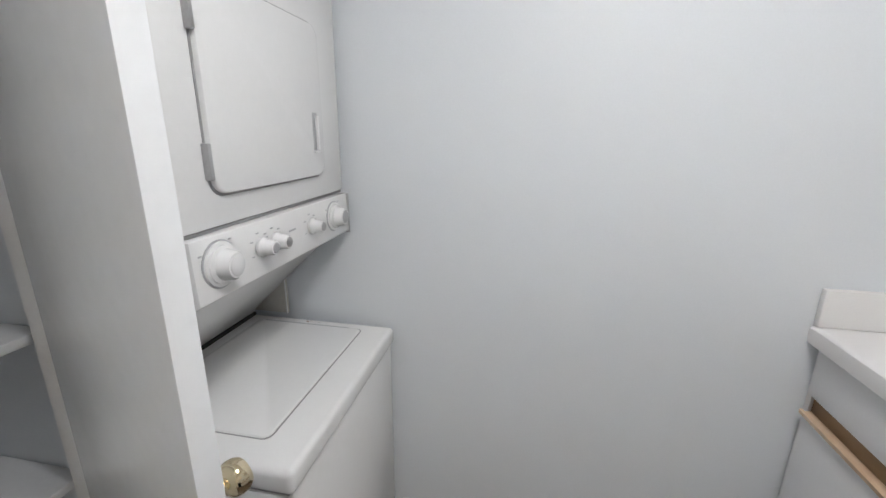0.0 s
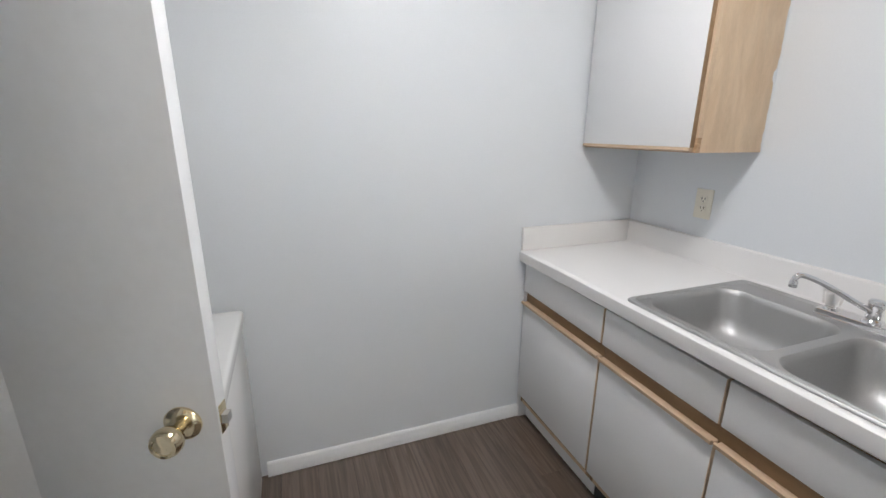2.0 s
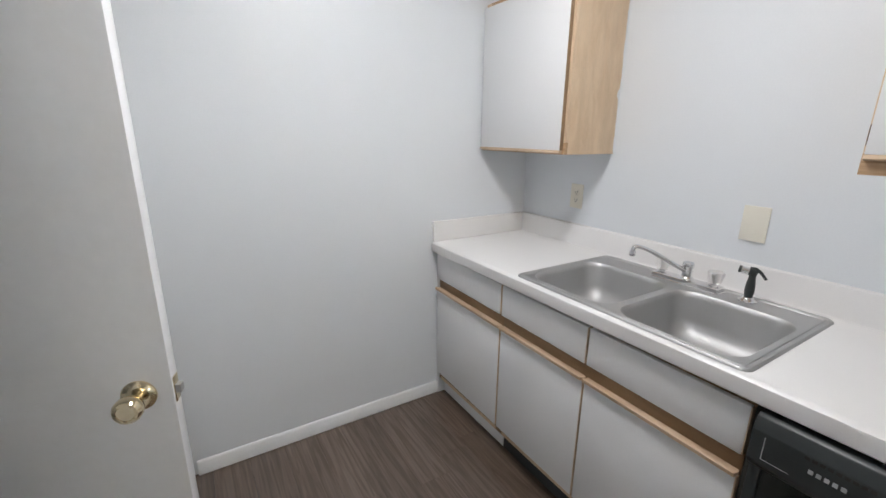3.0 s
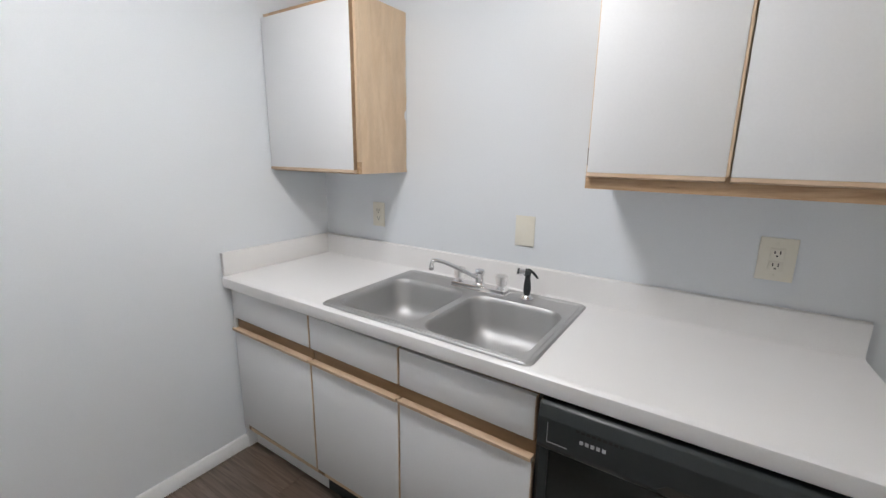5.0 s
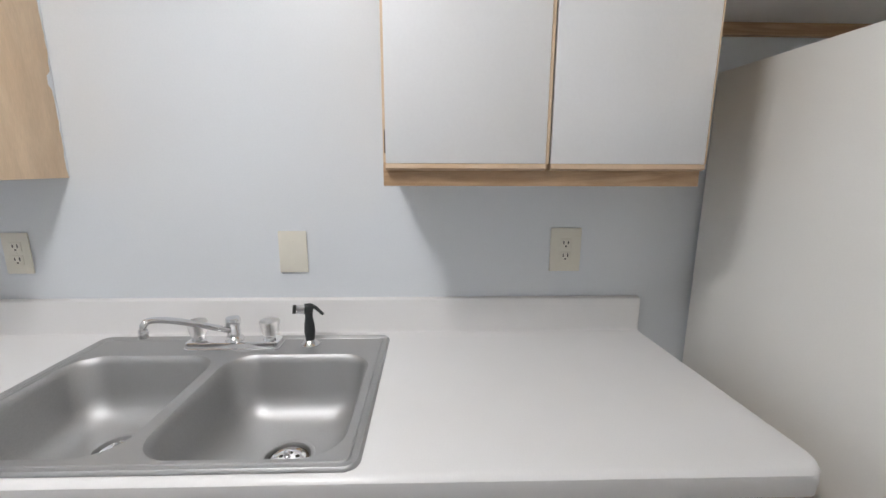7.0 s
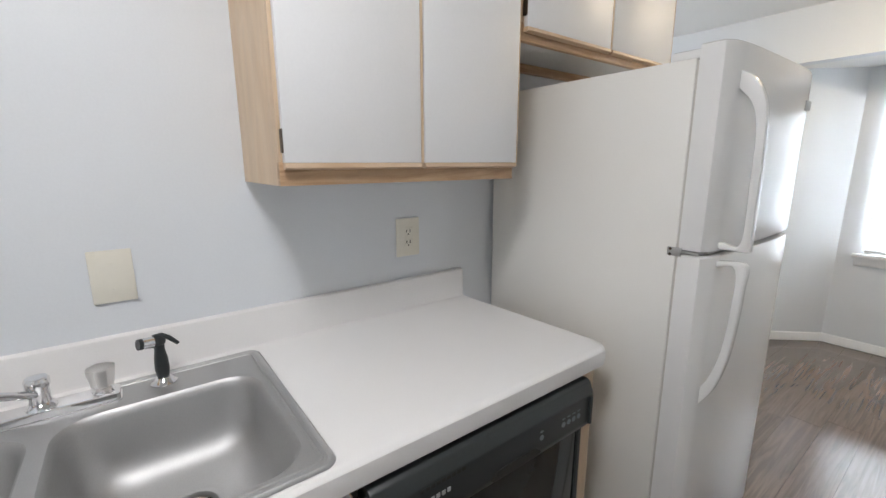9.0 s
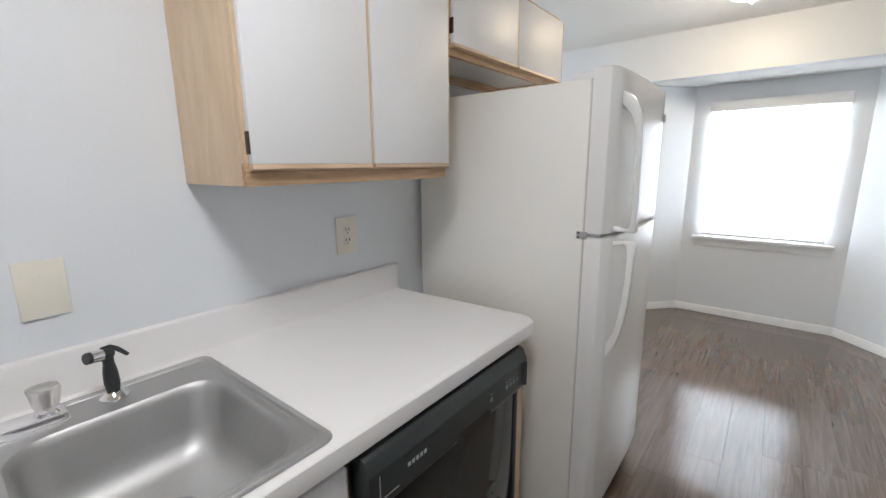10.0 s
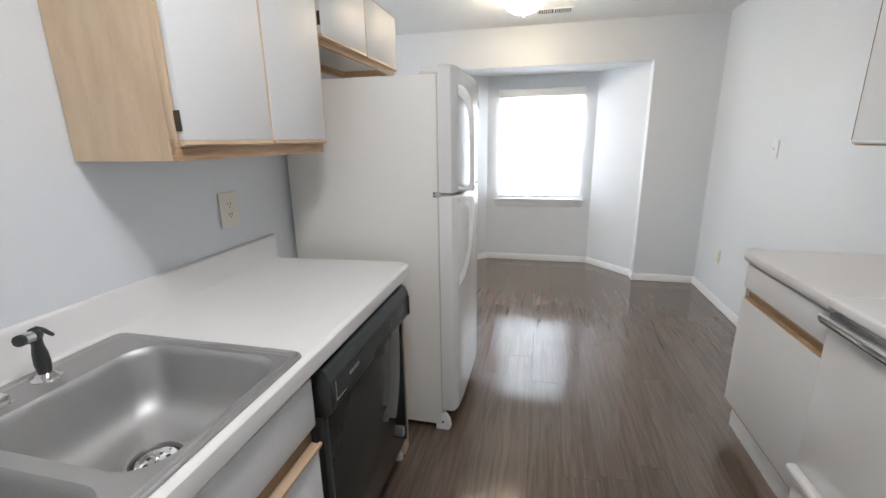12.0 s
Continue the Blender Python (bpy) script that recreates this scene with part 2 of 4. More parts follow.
structure("wall_north", box(XR - T, T, 0, T, 0, H), WALL, "smooth pale blue-grey painted wall behind the laundry unit", "wall")
OY = -3.14          # end of the kitchen's side wall
bm = box(0, T, OY, 0, 0, H)
structure("wall_east", bm, WALL, "smooth pale blue-grey painted wall above the sink counter", "wall")
structure("wall_west", box(XR - T, XR, YF - T, 0, 0, H), WALL, "smooth pale blue-grey painted wall beside the range", "wall")
bm = box(XR, BX0, YF - T, YF, 0, H)
box(BX1, 3.2, YF - T, YF, 0, H, bm=bm)
box(BX0, BX1, YF - T, YF, BAY_TOP, H, bm=bm)
structure("wall_south", bm, WALL, "pale painted wall with a wide opening to the bay", "wall")

# bay: slanted cheeks, back wall with the window opening, its own low ceiling
ys = YF - T
bm = prism([(BX0, ys), CORN_R, (CORN_R[0] - 0.05, BYB - T), (BX0 - 0.14, BYB - T), (BX0 - 0.14, ys)], 2, 0, BAY_TOP)
structure("bay_wall_west", bm, WALL, "slanted pale blue-grey bay cheek wall", "wall")
bm = prism([(BX1, ys), CORN_L, (CORN_L[0] + 0.05, BYB - T), (BX1 + 0.14, BYB - T), (BX1 + 0.14, ys)], 2, 0, BAY_TOP)
structure("bay_wall_east", bm, WALL, "slanted pale blue-grey bay cheek wall beside the refrigerator", "wall")
bm = box(CORN_R[0] - 0.05, WX0, BYB - T, BYB, 0, BAY_TOP)
box(WX1, CORN_L[0] + 0.05, BYB - T, BYB, 0, BAY_TOP, bm=bm)
box(WX0, WX1, BYB - T, BYB, 0, WZ0, bm=bm)
box(WX0, WX1, BYB - T, BYB, WZ1, BAY_TOP, bm=bm)
structure("bay_wall_south", bm, WALL, "pale grey wall around the bay window", "wall")
structure("bay_ceiling", box(BX0 - 0.14, BX1 + 0.14, BYB - T, ys, BAY_TOP, BAY_TOP + 0.1), CEIL, "low white ceiling of the bay", "ceiling")
structure("ground", box(-60, 60, -120, -5.9, -0.5, -0.35), GROUND, "plain lawn outside the window", "ground")

# unseen plain living area, added where the dining end opens
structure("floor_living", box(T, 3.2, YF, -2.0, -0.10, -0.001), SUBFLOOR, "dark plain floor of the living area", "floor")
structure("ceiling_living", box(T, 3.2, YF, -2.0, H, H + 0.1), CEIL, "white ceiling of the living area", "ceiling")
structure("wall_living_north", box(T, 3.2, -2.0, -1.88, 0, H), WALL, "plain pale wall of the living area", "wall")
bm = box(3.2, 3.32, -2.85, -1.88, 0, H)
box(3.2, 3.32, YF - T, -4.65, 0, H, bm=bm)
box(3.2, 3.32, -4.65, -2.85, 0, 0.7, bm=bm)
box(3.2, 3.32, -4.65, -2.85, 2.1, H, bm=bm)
structure("wall_living_east", bm, WALL, "unseen plain pale wall with an opening for the daylight lamp", "wall")

# pantry closet between laundry and range: front wall at PX with a narrow door opening
PX, PY0, PY1 = -2.12, -0.725, -1.13
bm = box(PX - T, PX, PY0, -0.675, 0, H)
box(PX - T, PX, -1.37, PY1, 0, H, bm=bm)
box(PX - T, PX, PY1, PY0, 2.05, H, bm=bm)
structure("pantry_front_wall", bm, WALL, "pale painted pantry front wall with a narrow doorway", "wall")
structure("pantry_side_wall_north", box(XR, PX - T, -0.705, -0.675, 0, H), WALL, "thin painted partition beside the laundry unit", "wall")
structure("pantry_side_wall_south", box(XR, PX - T, -1.37, -1.30, 0, H), WALL, "painted partition beside the range", "wall")
for z in (0.46, 0.765, 1.075, 1.385, 1.69):
    tagged(link("pantry_shelf", box(XR + 0.002, -2.255, -1.298, -0.707, z - 0.018, z, 0.002), TRIM), "white painted pantry shelf board", "shelf", "pantry shelves")


# ---- baseboards ----
def baseboard(name, x0, y0, x1, y1, left, high=0.070):
    """A board from one point to another; left: its thickness lies to the left of the way."""
    d = Vector((x1 - x0, y1 - y0, 0))
    ln_ = d.length
    d.normalize()
    nrm = Vector((-d.y, d.x, 0)) * (1 if left else -1)
    prof = [(0, 0.003), (0.0145, 0.003), (0.0145, 0.060), (0.0115, 0.066), (0.0115, 0.071), (0.007, 0.081), (0.003, 0.085), (0, 0.085)]
    a = Vector((x0, y0, 0))
    rings = [[a + d * s + nrm * (0.0015 + p) + Vector((0, 0, z * high / 0.085)) for p, z in prof] for s in (0, ln_)]
    return structure(name, loft(rings), TRIM, "white moulded baseboard just above the plank floor", "baseboard")


baseboard("baseboard", PX + 0.3, 0, -0.57, 0, False, 0.070)
baseboard("baseboard", XR, -2.79, XR, YF, True)
baseboard("baseboard", XR, YF, BX0 - 0.002, YF, True)
baseboard("baseboard", BX0, YF + 0.02, BX0, ys, True)
baseboard("baseboard", BX0, ys, *CORN_R, True)
baseboard("baseboard", *CORN_R, *CORN_L, True)
baseboard("baseboard", *CORN_L, BX1, ys, True)
baseboard("baseboard", BX1, ys, BX1, YF, True)
baseboard("baseboard", BX1, YF, 3.2, YF, True)

# ---- window ----
window = tagged(new("window_1"), "double-hung white window behind closed blinds", "window", kind="structure")
ORG[window.name] = Vector((0, 0, 0))
yw = BYB - 0.06
bm = box(WX0, WX0 + 0.03, BYB - T, BYB - 0.004, WZ0, WZ1)
box(WX1 - 0.03, WX1, BYB - T, BYB - 0.004, WZ0, WZ1, bm=bm)
box(WX0 + 0.03, WX1 - 0.03, BYB - T, BYB - 0.004, WZ1 - 0.03, WZ1, bm=bm)
box(WX0 + 0.03, WX1 - 0.03, BYB - T, BYB - 0.03, WZ0, WZ0 + 0.03, bm=bm)
part("window_frame", bm, TRIM, window)
for z0, z1, yy in ((WZ0 + 0.03, 1.335, yw), (1.305, WZ1 - 0.03, yw - 0.03)):
    x0, x1 = WX0 + 0.03, WX1 - 0.03
    bm = box(x0, x0 + 0.035, yy - 0.028, yy, z0, z1)
    box(x1 - 0.035, x1, yy - 0.028, yy, z0, z1, bm=bm)
    box(x0 + 0.035, x1 - 0.035, yy - 0.028, yy, z0, z0 + 0.035, bm=bm)
    box(x0 + 0.035, x1 - 0.035, yy - 0.028, yy, z1 - 0.035, z1, bm=bm)
    box(x0 + 0.035, x1 - 0.035, yy - 0.022, yy - 0.006, (z0 + z1) / 2 - 0.009, (z0 + z1) / 2 + 0.009, bm=bm)
    sash = part("sash", bm, TRIM, window)
    pane = part("pane", box(x0 + 0.03, x1 - 0.03, yy - 0.018, yy - 0.013, z0 + 0.03, z1 - 0.03), GLASS, sash)
    pane.visible_shadow = False
part("window_sill", box(WX0 - 0.055, WX1 + 0.055, BYB - 0.03, BYB + 0.045, WZ0 - 0.028, WZ0, 0.006), TRIM, window)
part("apron", prism([(BYB + 0.001, 0.655), (BYB + 0.012, 0.655), (BYB + 0.018, 0.668), (BYB + 0.018, WZ0 - 0.03), (BYB + 0.001, WZ0 - 0.03)], 0, WX0 - 0.04, WX1 + 0.04), TRIM, window)

# blinds
blinds = thing("window_blinds", (-1.13, BYB + 0.03, WZ1), "white horizontal slat blinds lowered over the bay window", "blinds")
part("headrail", box(WX0 - 0.012, WX1 + 0.012, BYB + 0.003, BYB + 0.062, 1.855, 1.935, 0.006), TRIM, blinds)
NS = 28
slat_me = None
for i in range(NS):
    z = 0.80 + (1.845 - 0.80) * i / (NS - 1)
    if slat_me is None:
        prof = []
        for k in range(7):                               # a shallow arc, tilted, room side down
            u = -0.025 + 0.05 * k / 6
            w_ = 0.003 * (1 - (u / 0.025) ** 2)
            c_, s_ = math.cos(radians(-85)), math.sin(radians(-85))
            prof.append((u * c_ - w_ * s_, u * s_ + w_ * c_))
        bm = loft([[Vector((x, y, zz)) for y, zz in prof] for x in (WX0 + 1.13 + 0.006, WX1 + 1.13 - 0.006)], None, False, False, False)
        ob = link("slat", bm, SLAT)
        slat_me = ob.data
    else:
        ob = new("slat", slat_me)
    ob.parent = blinds
    ob.location = (0, 0.002, z - WZ1)
part("bottom_rail", box(WX0 + 0.01, WX1 - 0.01, BYB + 0.008, BYB + 0.056, 0.762, 0.782, 0.004), TRIM, blinds)
for x in (-0.99, -1.26):
    part("ladder_cord", tube([(x, BYB + 0.016, 0.78), (x, BYB + 0.016, 1.86)], 0.0016, 5), TRIM, blinds)
    for i in range(NS):                                  # the cord shows where it passes each slat
        z = 0.80 + (1.845 - 0.80) * i / (NS - 1)
        part("cord_hole", box(x - 0.004, x + 0.004, BYB + 0.050, BYB + 0.053, z - 0.012, z - 0.005), GREYPL, blinds)
part("tilt_wand", tube([(-0.80, BYB + 0.066, 1.86), (-0.798, BYB + 0.068, 1.09)], 0.0045, 6), GREYPL, blinds)


# ---- ceiling lamps and vent ----
def ceiling_lamp(x, y, glass, label, drop=0.10):
    lamp = thing("ceiling_lamp", (x, y, H), label, "ceiling lamp", "dome lamps")
    m = Matrix.Translation((x, y, H))
    part("base_pan", spin([(0.0, -0.001), (0.165, -0.001), (0.168, -0.012), (0.160, -0.03), (0.0, -0.03)], m, 40), ENAMEL, lamp, "white metal pan")
    prof = [(0.152, -0.031)] + [(0.155 * math.cos(a), -0.036 - drop * math.sin(a)) for a in [radians(k * 9) for k in range(0, 10)]] + [(0.012, -0.037 - drop)]
    part("shade", spin(prof, m, 40), glass, lamp, "frosted white glass dome, lit")
    part("finial", spin([(0.0, 0.0), (0.012, -0.001), (0.014, -0.009), (0.006, -0.015), (0.008, -0.023), (0.0, -0.029)], m @ Matrix.Translation((0, 0, -0.037 - drop)), 16), CHROME, lamp, "small brushed finial")
    return lamp


ceiling_lamp(-0.985, -4.12, SHADE_D, "frosted glass dome ceiling lamp, lit, on the dining ceiling")


def drum_lamp(x, y, glass, label):
    """A flush lamp: a white metal pan with a rim round a shallow lens."""
    lamp = thing("ceiling_lamp", (x, y, H), label, "ceiling lamp", "dome lamps")
    m = Matrix.Translation((x, y, H))
    part("base_pan", spin([(0.0, -0.001), (0.215, -0.001), (0.218, -0.008), (0.218, -0.022), (0.214, -0.026), (0.206, -0.026), (0.204, -0.022), (0.204, -0.012), (0.0, -0.012)], m, 48), ENAMEL, lamp, "white metal pan with a raised rim")
    part("lens", spin([(0.202, -0.020)] + [(0.202 * math.cos(a), -0.020 - 0.075 * math.sin(a)) for a in [radians(k * 10) for k in range(1, 9)]] + [(0.0, -0.095)], m, 48, None, False), glass, lamp, "frosted white glass lens, lit")


drum_lamp(-1.08, -1.06, SHADE_K, "flush drum ceiling lamp with frosted lens, lit, above the kitchen aisle")

vent = thing("ceiling_vent", (-1.21, -4.62, H), "white stamped metal ceiling air vent", "vent")
bm = box(-1.36, -1.06, -4.70, -4.685, H - 0.008, H - 0.001)
box(-1.36, -1.06, -4.555, -4.54, H - 0.008, H - 0.001, bm=bm)
box(-1.36, -1.345, -4.685, -4.555, H - 0.008, H - 0.001, bm=bm)
box(-1.075, -1.06, -4.685, -4.555, H - 0.008, H - 0.001, bm=bm)
box(-1.216, -1.204, -4.685, -4.555, H - 0.008, H - 0.001, bm=bm)
part("frame", bm, TRIM, vent)
part("backing", box(-1.345, -1.075, -4.685, -4.555, H - 0.0035, H - 0.001), DARKSLOT, vent)
for k in range(18):
    x = -1.337 + k * 0.0149
    if abs(x + 1.21) > 0.012:
        part("slat", box(x, x + 0.006, -4.684, -4.556, H - 0.0075, H - 0.0038), TRIM, vent)

# ---- sink-side base cabinets ----
CF = -0.612         # face of the doors


def sag(bm):
    """The old fronts hang a little lower towards the dishwasher."""
    for v in bm.verts:
        v.co.z += 0.0125 * v.co.y
    return bm



def base_unit(y0, y1, fronts, toe, label):
    """A base cabinet between y0 and y1 (y1 nearer the refrigerator); fronts: list of (y0, y1)."""
    cab = thing("base_cabinet", (-0.3, (y0 + y1) / 2, 0), label, "cabinet", "sink-side base cabinets")
    part("side_panel", box(-0.592, -0.004, y0 - 0.002, y0 - 0.02, 0.10, 0.851), WOOD_DK, cab, "dark wooden side")
    part("side_panel", box(-0.592, -0.004, y1 + 0.02, y1 + 0.002, 0.10, 0.851), WOOD_DK, cab, "dark wooden side")
    part("bottom_panel", box(-0.592, -0.004, y0 - 0.02, y1 + 0.02, 0.10, 0.118), WOOD_V, cab)
    part("back_panel", box(-0.024, -0.004, y0 - 0.02, y1 + 0.02, 0.118, 0.851), WOOD_V, cab)
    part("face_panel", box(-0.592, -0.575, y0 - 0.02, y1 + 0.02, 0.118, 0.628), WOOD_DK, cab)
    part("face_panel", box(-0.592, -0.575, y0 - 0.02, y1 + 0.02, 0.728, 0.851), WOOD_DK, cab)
    # the rail's brown includes the shade cast by the drawer fronts
    part("rail", sag(box(-0.5935, -0.578, y0 - 0.001, y1 + 0.001, 0.633, 0.733, 0.001)), WOOD_DK, cab, "stained wooden finger-pull rail, recess shade in its colour")
    for a, b in fronts:
        part("drawer_front", sag(box(CF, -0.594, a, b, 0.712, 0.850, 0.0025)), LAMWHITE, cab, "white laminate drawer front")
        door = part("door", sag(box(CF, -0.594, a, b, 0.150, 0.645, 0.002)), LAMWHITE, cab, "white laminate door")
        part("door_pull", sag(prism([(CF + 0.018, 0.6465), (CF, 0.6465), (CF - 0.012, 0.650), (CF - 0.014, 0.662), (CF - 0.006, 0.664), (CF, 0.656), (CF + 0.018, 0.658)], 1, a, b)), WOOD_P, door, "light maple finger pull")
        part("door_edge", sag(box(CF + 0.001, -0.594, b - 0.0003, b - 0.0028, 0.152, 0.644)), WOOD_P, door, "thin maple edge band")
        part("drawer_edge", sag(box(CF + 0.001, -0.594, b - 0.0003, b - 0.0028, 0.714, 0.848)), WOOD_P, cab, "thin maple edge band")
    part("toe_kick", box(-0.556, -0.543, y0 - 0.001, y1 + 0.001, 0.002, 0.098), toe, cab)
    return cab


base_unit(-0.022, -0.562, [(-0.026, -0.555)], TRIM, "white laminate base cabinet with maple pull rail, beside the end wall")
# black toe board stands in for the dark of the open recess
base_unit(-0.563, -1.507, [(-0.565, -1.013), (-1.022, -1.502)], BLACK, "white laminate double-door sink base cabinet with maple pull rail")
tagged(link("filler_strip", box(-0.60, -0.004, -0.021, -0.002, 0.002, 0.851), LAMWHITE), "white filler strip between base cabinet and wall", "filler")

end_panel = thing("end_panel", (-0.3, -2.25, 0), "maple-look end panel closing the counter beside the dishwasher", "panel")
part("panel", box(-0.580, -0.004, -2.246, -2.266, 0.0, 0.851, 0.001), WOOD_V, end_panel)
part("stile", box(-0.602, -0.5805, -2.207, -2.268, 0.0, 0.851, 0.001), WOOD_V, end_panel)

# ---- countertop with backsplash ----
CT = 0.913
CE = -2.290
SKEW = 0.036        # the cut end is not quite square to the wall


def slab(sections, xf, xb, splash, bm):
    """Counter profile carried along y. sections: (y, setback of the front)."""
    prof = [(xb, CT - 0.060)]
    if xf < -0.62:
        prof += [(xf + 0.03, CT - 0.060), (xf + 0.012, CT - 0.059), (xf + 0.003, CT - 0.052), (xf, CT - 0.028), (xf + 0.002, CT - 0.009), (xf + 0.009, CT - 0.002), (xf + 0.02, CT)]
    else:
        prof += [(xf, CT - 0.060), (xf, CT)]
    if splash:
        prof += [(-0.034, CT), (-0.025, CT + 0.003), (-0.021, CT + 0.012), (-0.021, CT + 0.098), (-0.018, CT + 0.105), (-0.012, CT + 0.108), (-0.0015, CT + 0.108)]
    else:
        prof += [(xb, CT)]
    rings = [[Vector((x + (s if x < -0.5 else 0), y + (SKEW * (x + 0.637) / 0.61 if y < -2.0 else 0), z)) for x, z in prof] for y, s in sections]
    return loft(rings, bm)


bm = bmesh.new()
SX0, SX1, SY0, SY1 = -0.619, -0.052, -0.645, -1.484      # outer rim of the sink
HX0, HX1, HY0, HY1 = SX0 + 0.016, SX1 - 0.02, SY0 - 0.02, SY1 + 0.02
slab([(-0.0015, 0), (HY0, 0)], -0.637, -0.0015, True, bm)
slab([(HY0, 0), (HY1, 0)], HX1, -0.0015, True, bm)
bar = [(-0.607, CT - 0.060), (-0.625, CT - 0.059), (-0.634, CT - 0.052), (-0.637, CT - 0.028), (-0.635, CT - 0.009), (-0.628, CT - 0.002), (-0.615, CT), (HX0, CT), (HX0, CT - 0.060)]
prism(bar, 1, HY0, HY1, bm)
r = 0.035
ends = [(HY1, 0), (CE + r, 0)] + [(CE + r * (1 - math.sin(radians(a))), r * (1 - math.cos(radians(a)))) for a in (15, 30, 45, 60, 75, 90)]
slab(ends, -0.637, -0.0015, True, bm)
counter = thing("countertop", (-0.3, -1.1, CT - 0.060), "white laminate countertop with rolled front and coved backsplash", "countertop")
part("worktop", bm, COUNTER, counter)
bm = prism([(-0.632, CT + 0.0005), (-0.0225, CT + 0.0005), (-0.0225, CT + 0.108), (-0.632, CT + 0.108)], 1, -0.0015, -0.021, bev=0.003)
part("side_splash", bm, COUNTER, counter)


# ---- sink ----
def ring(u0, u1, v0, v1, rad, z, n=7):
    return [Vector((u, v, z)) for u, v in rounded(u0, u1, v0, v1, rad, n)]


sink = thing("kitchen_sink", (-0.33, -1.06, CT), "double-bowl stainless steel drop-in sink, dry and empty", "sink")
bowls = [(-0.580, -0.178, -1.044, -0.674), (-0.588, -0.178, -1.446, -1.072)]
ZR = CT + 0.004
bm = bmesh.new()
outer = ring(SX0 + 0.012, SX1 - 0.012, SY1 + 0.012, SY0 - 0.012, 0.022, ZR)
edges = []
loops = [outer] + [ring(*b, 0.075, ZR) for b in bowls]
for lp in loops:
    vs = [bm.verts.new(p) for p in lp]
    edges += [bm.edges.new((vs[i], vs[(i + 1) % len(vs)])) for i in range(len(vs))]
bmesh.ops.triangle_fill(bm, use_beauty=True, use_dissolve=False, edges=edges)
rings = [ring(SX0, SX1, SY1, SY0, 0.028, CT + 0.0005), ring(SX0 + 0.001, SX1 - 0.001, SY1 + 0.001, SY0 - 0.001, 0.028, CT + 0.004),
         ring(SX0 + 0.005, SX1 - 0.005, SY1 + 0.005, SY0 - 0.005, 0.026, CT + 0.0075), ring(SX0 + 0.009, SX1 - 0.009, SY1 + 0.009, SY0 - 0.009, 0.024, CT + 0.0065), outer]
loft(rings, bm, False, False)
part("rim", bm, STEEL, sink)
rings = []
for dz, ins in ((0.0, 0.0185), (0.0022, 0.0200), (0.0026, 0.0215), (0.0022, 0.0230), (0.0, 0.0245)):
    rings.append(ring(SX0 + ins, SX1 - ins, SY1 + ins, SY0 - ins, 0.016, ZR + dz))
part("pressed_bead", loft(rings, None, False, False), STEEL, sink)
DRAINS = [(-0.325, -0.850), (-0.362, -1.268)]
for (u0, u1, v0, v1), (dx, dy) in zip(bowls, DRAINS):
    depth = 0.165
    rs = [ring(u0, u1, v0, v1, 0.075, ZR)]
    for ins, dz, rad in ((0.002, -0.002, 0.074), (0.006, -0.008, 0.072), (0.010, -0.02, 0.070), (0.020, -depth + 0.070, 0.068),
                         (0.029, -depth + 0.038, 0.066), (0.050, -depth + 0.013, 0.060), (0.082, -depth, 0.052)):
        rs.append(ring(u0 + ins, u1 - ins, v0 + ins, v1 - ins, rad, ZR + dz))
    k = len(rs[0])
    for f, dz in ((0.5, -0.004), (0.0, -0.007)):
        target = [Vector((dx + 0.055 * math.cos(2 * math.pi * (i + 0.5) / k), dy + 0.055 * math.sin(2 * math.pi * (i + 0.5) / k), ZR - depth + dz)) for i in range(k)]
        base_r = rs[8 - 1]
        rs.append([base_r[i].lerp(target[i], 1 - f) + Vector((0, 0, dz * 0.0)) for i in range(k)])
    bowl = part("bowl", loft(rs, None, False, False), STEEL, sink)
    m = Matrix.Translation((dx, dy, ZR - depth - 0.007))
    part("drain_ring", spin([(0.064, 0.0), (0.0625, 0.0025), (0.058, 0.0032), (0.053, 0.0015), (0.051, -0.004), (0.049, -0.014), (0.0, -0.015)], m, 32, None, False), STEEL, bowl)
    part("drain_gap", spin([(0.0485, -0.0085), (0.0405, -0.0085)], m, 28, None, False), DARKMETAL, bowl)
    bm = spin([(0.041, -0.012), (0.0415, -0.003), (0.039, -0.0015), (0.036, -0.0035), (0.030, -0.006), (0.012, -0.005), (0.0, -0.004)], m, 28, None, False)
    part("strainer_basket", bm, CHROME, bowl)
    for a in range(6):
        c = Vector((0.022 * math.cos(a * 1.047), 0.022 * math.sin(a * 1.047), -0.0065))
        part("strainer_hole", spin([(0.0055, -0.004), (0.0055, 0.0012), (0.0, 0.0013)], m @ Matrix.Translation(c), 8), DARKSLOT, bowl)
    part("strainer_post", spin([(0.007, 0.001), (0.006, 0.008), (0.009, 0.012), (0.006, 0.017), (0.0, 0.018)], m, 12), CHROME, bowl)

# ---- faucet ----
faucet = thing("faucet", (-0.118, -1.053, ZR), "chrome two-handle faucet with clear acrylic knobs", "faucet")
FX, FY = -0.118, -1.053
rings = []
for z, ins in ((ZR, 0.0), (ZR + 0.003, 0.0), (ZR + 0.004, 0.002), (ZR + 0.017, 0.003), (ZR + 0.0195, 0.006), (ZR + 0.020, 0.009)):
    rings.append(ring(FX - 0.030 + ins, FX + 0.030 - ins, FY - 0.130 + ins, FY + 0.130 - ins, 0.010 - ins * 0.4, z))
part("deck_plate", loft(rings), CHROME, faucet)
m = Matrix.Translation((FX, FY, ZR + 0.019))
part("spout_post", spin([(0.026, 0), (0.024, 0.006), (0.0180, 0.012), (0.0165, 0.040), (0.0185, 0.044), (0.0205, 0.048), (0.0205, 0.060), (0.017, 0.066), (0.0, 0.068)], m, 24), CHROME, faucet)
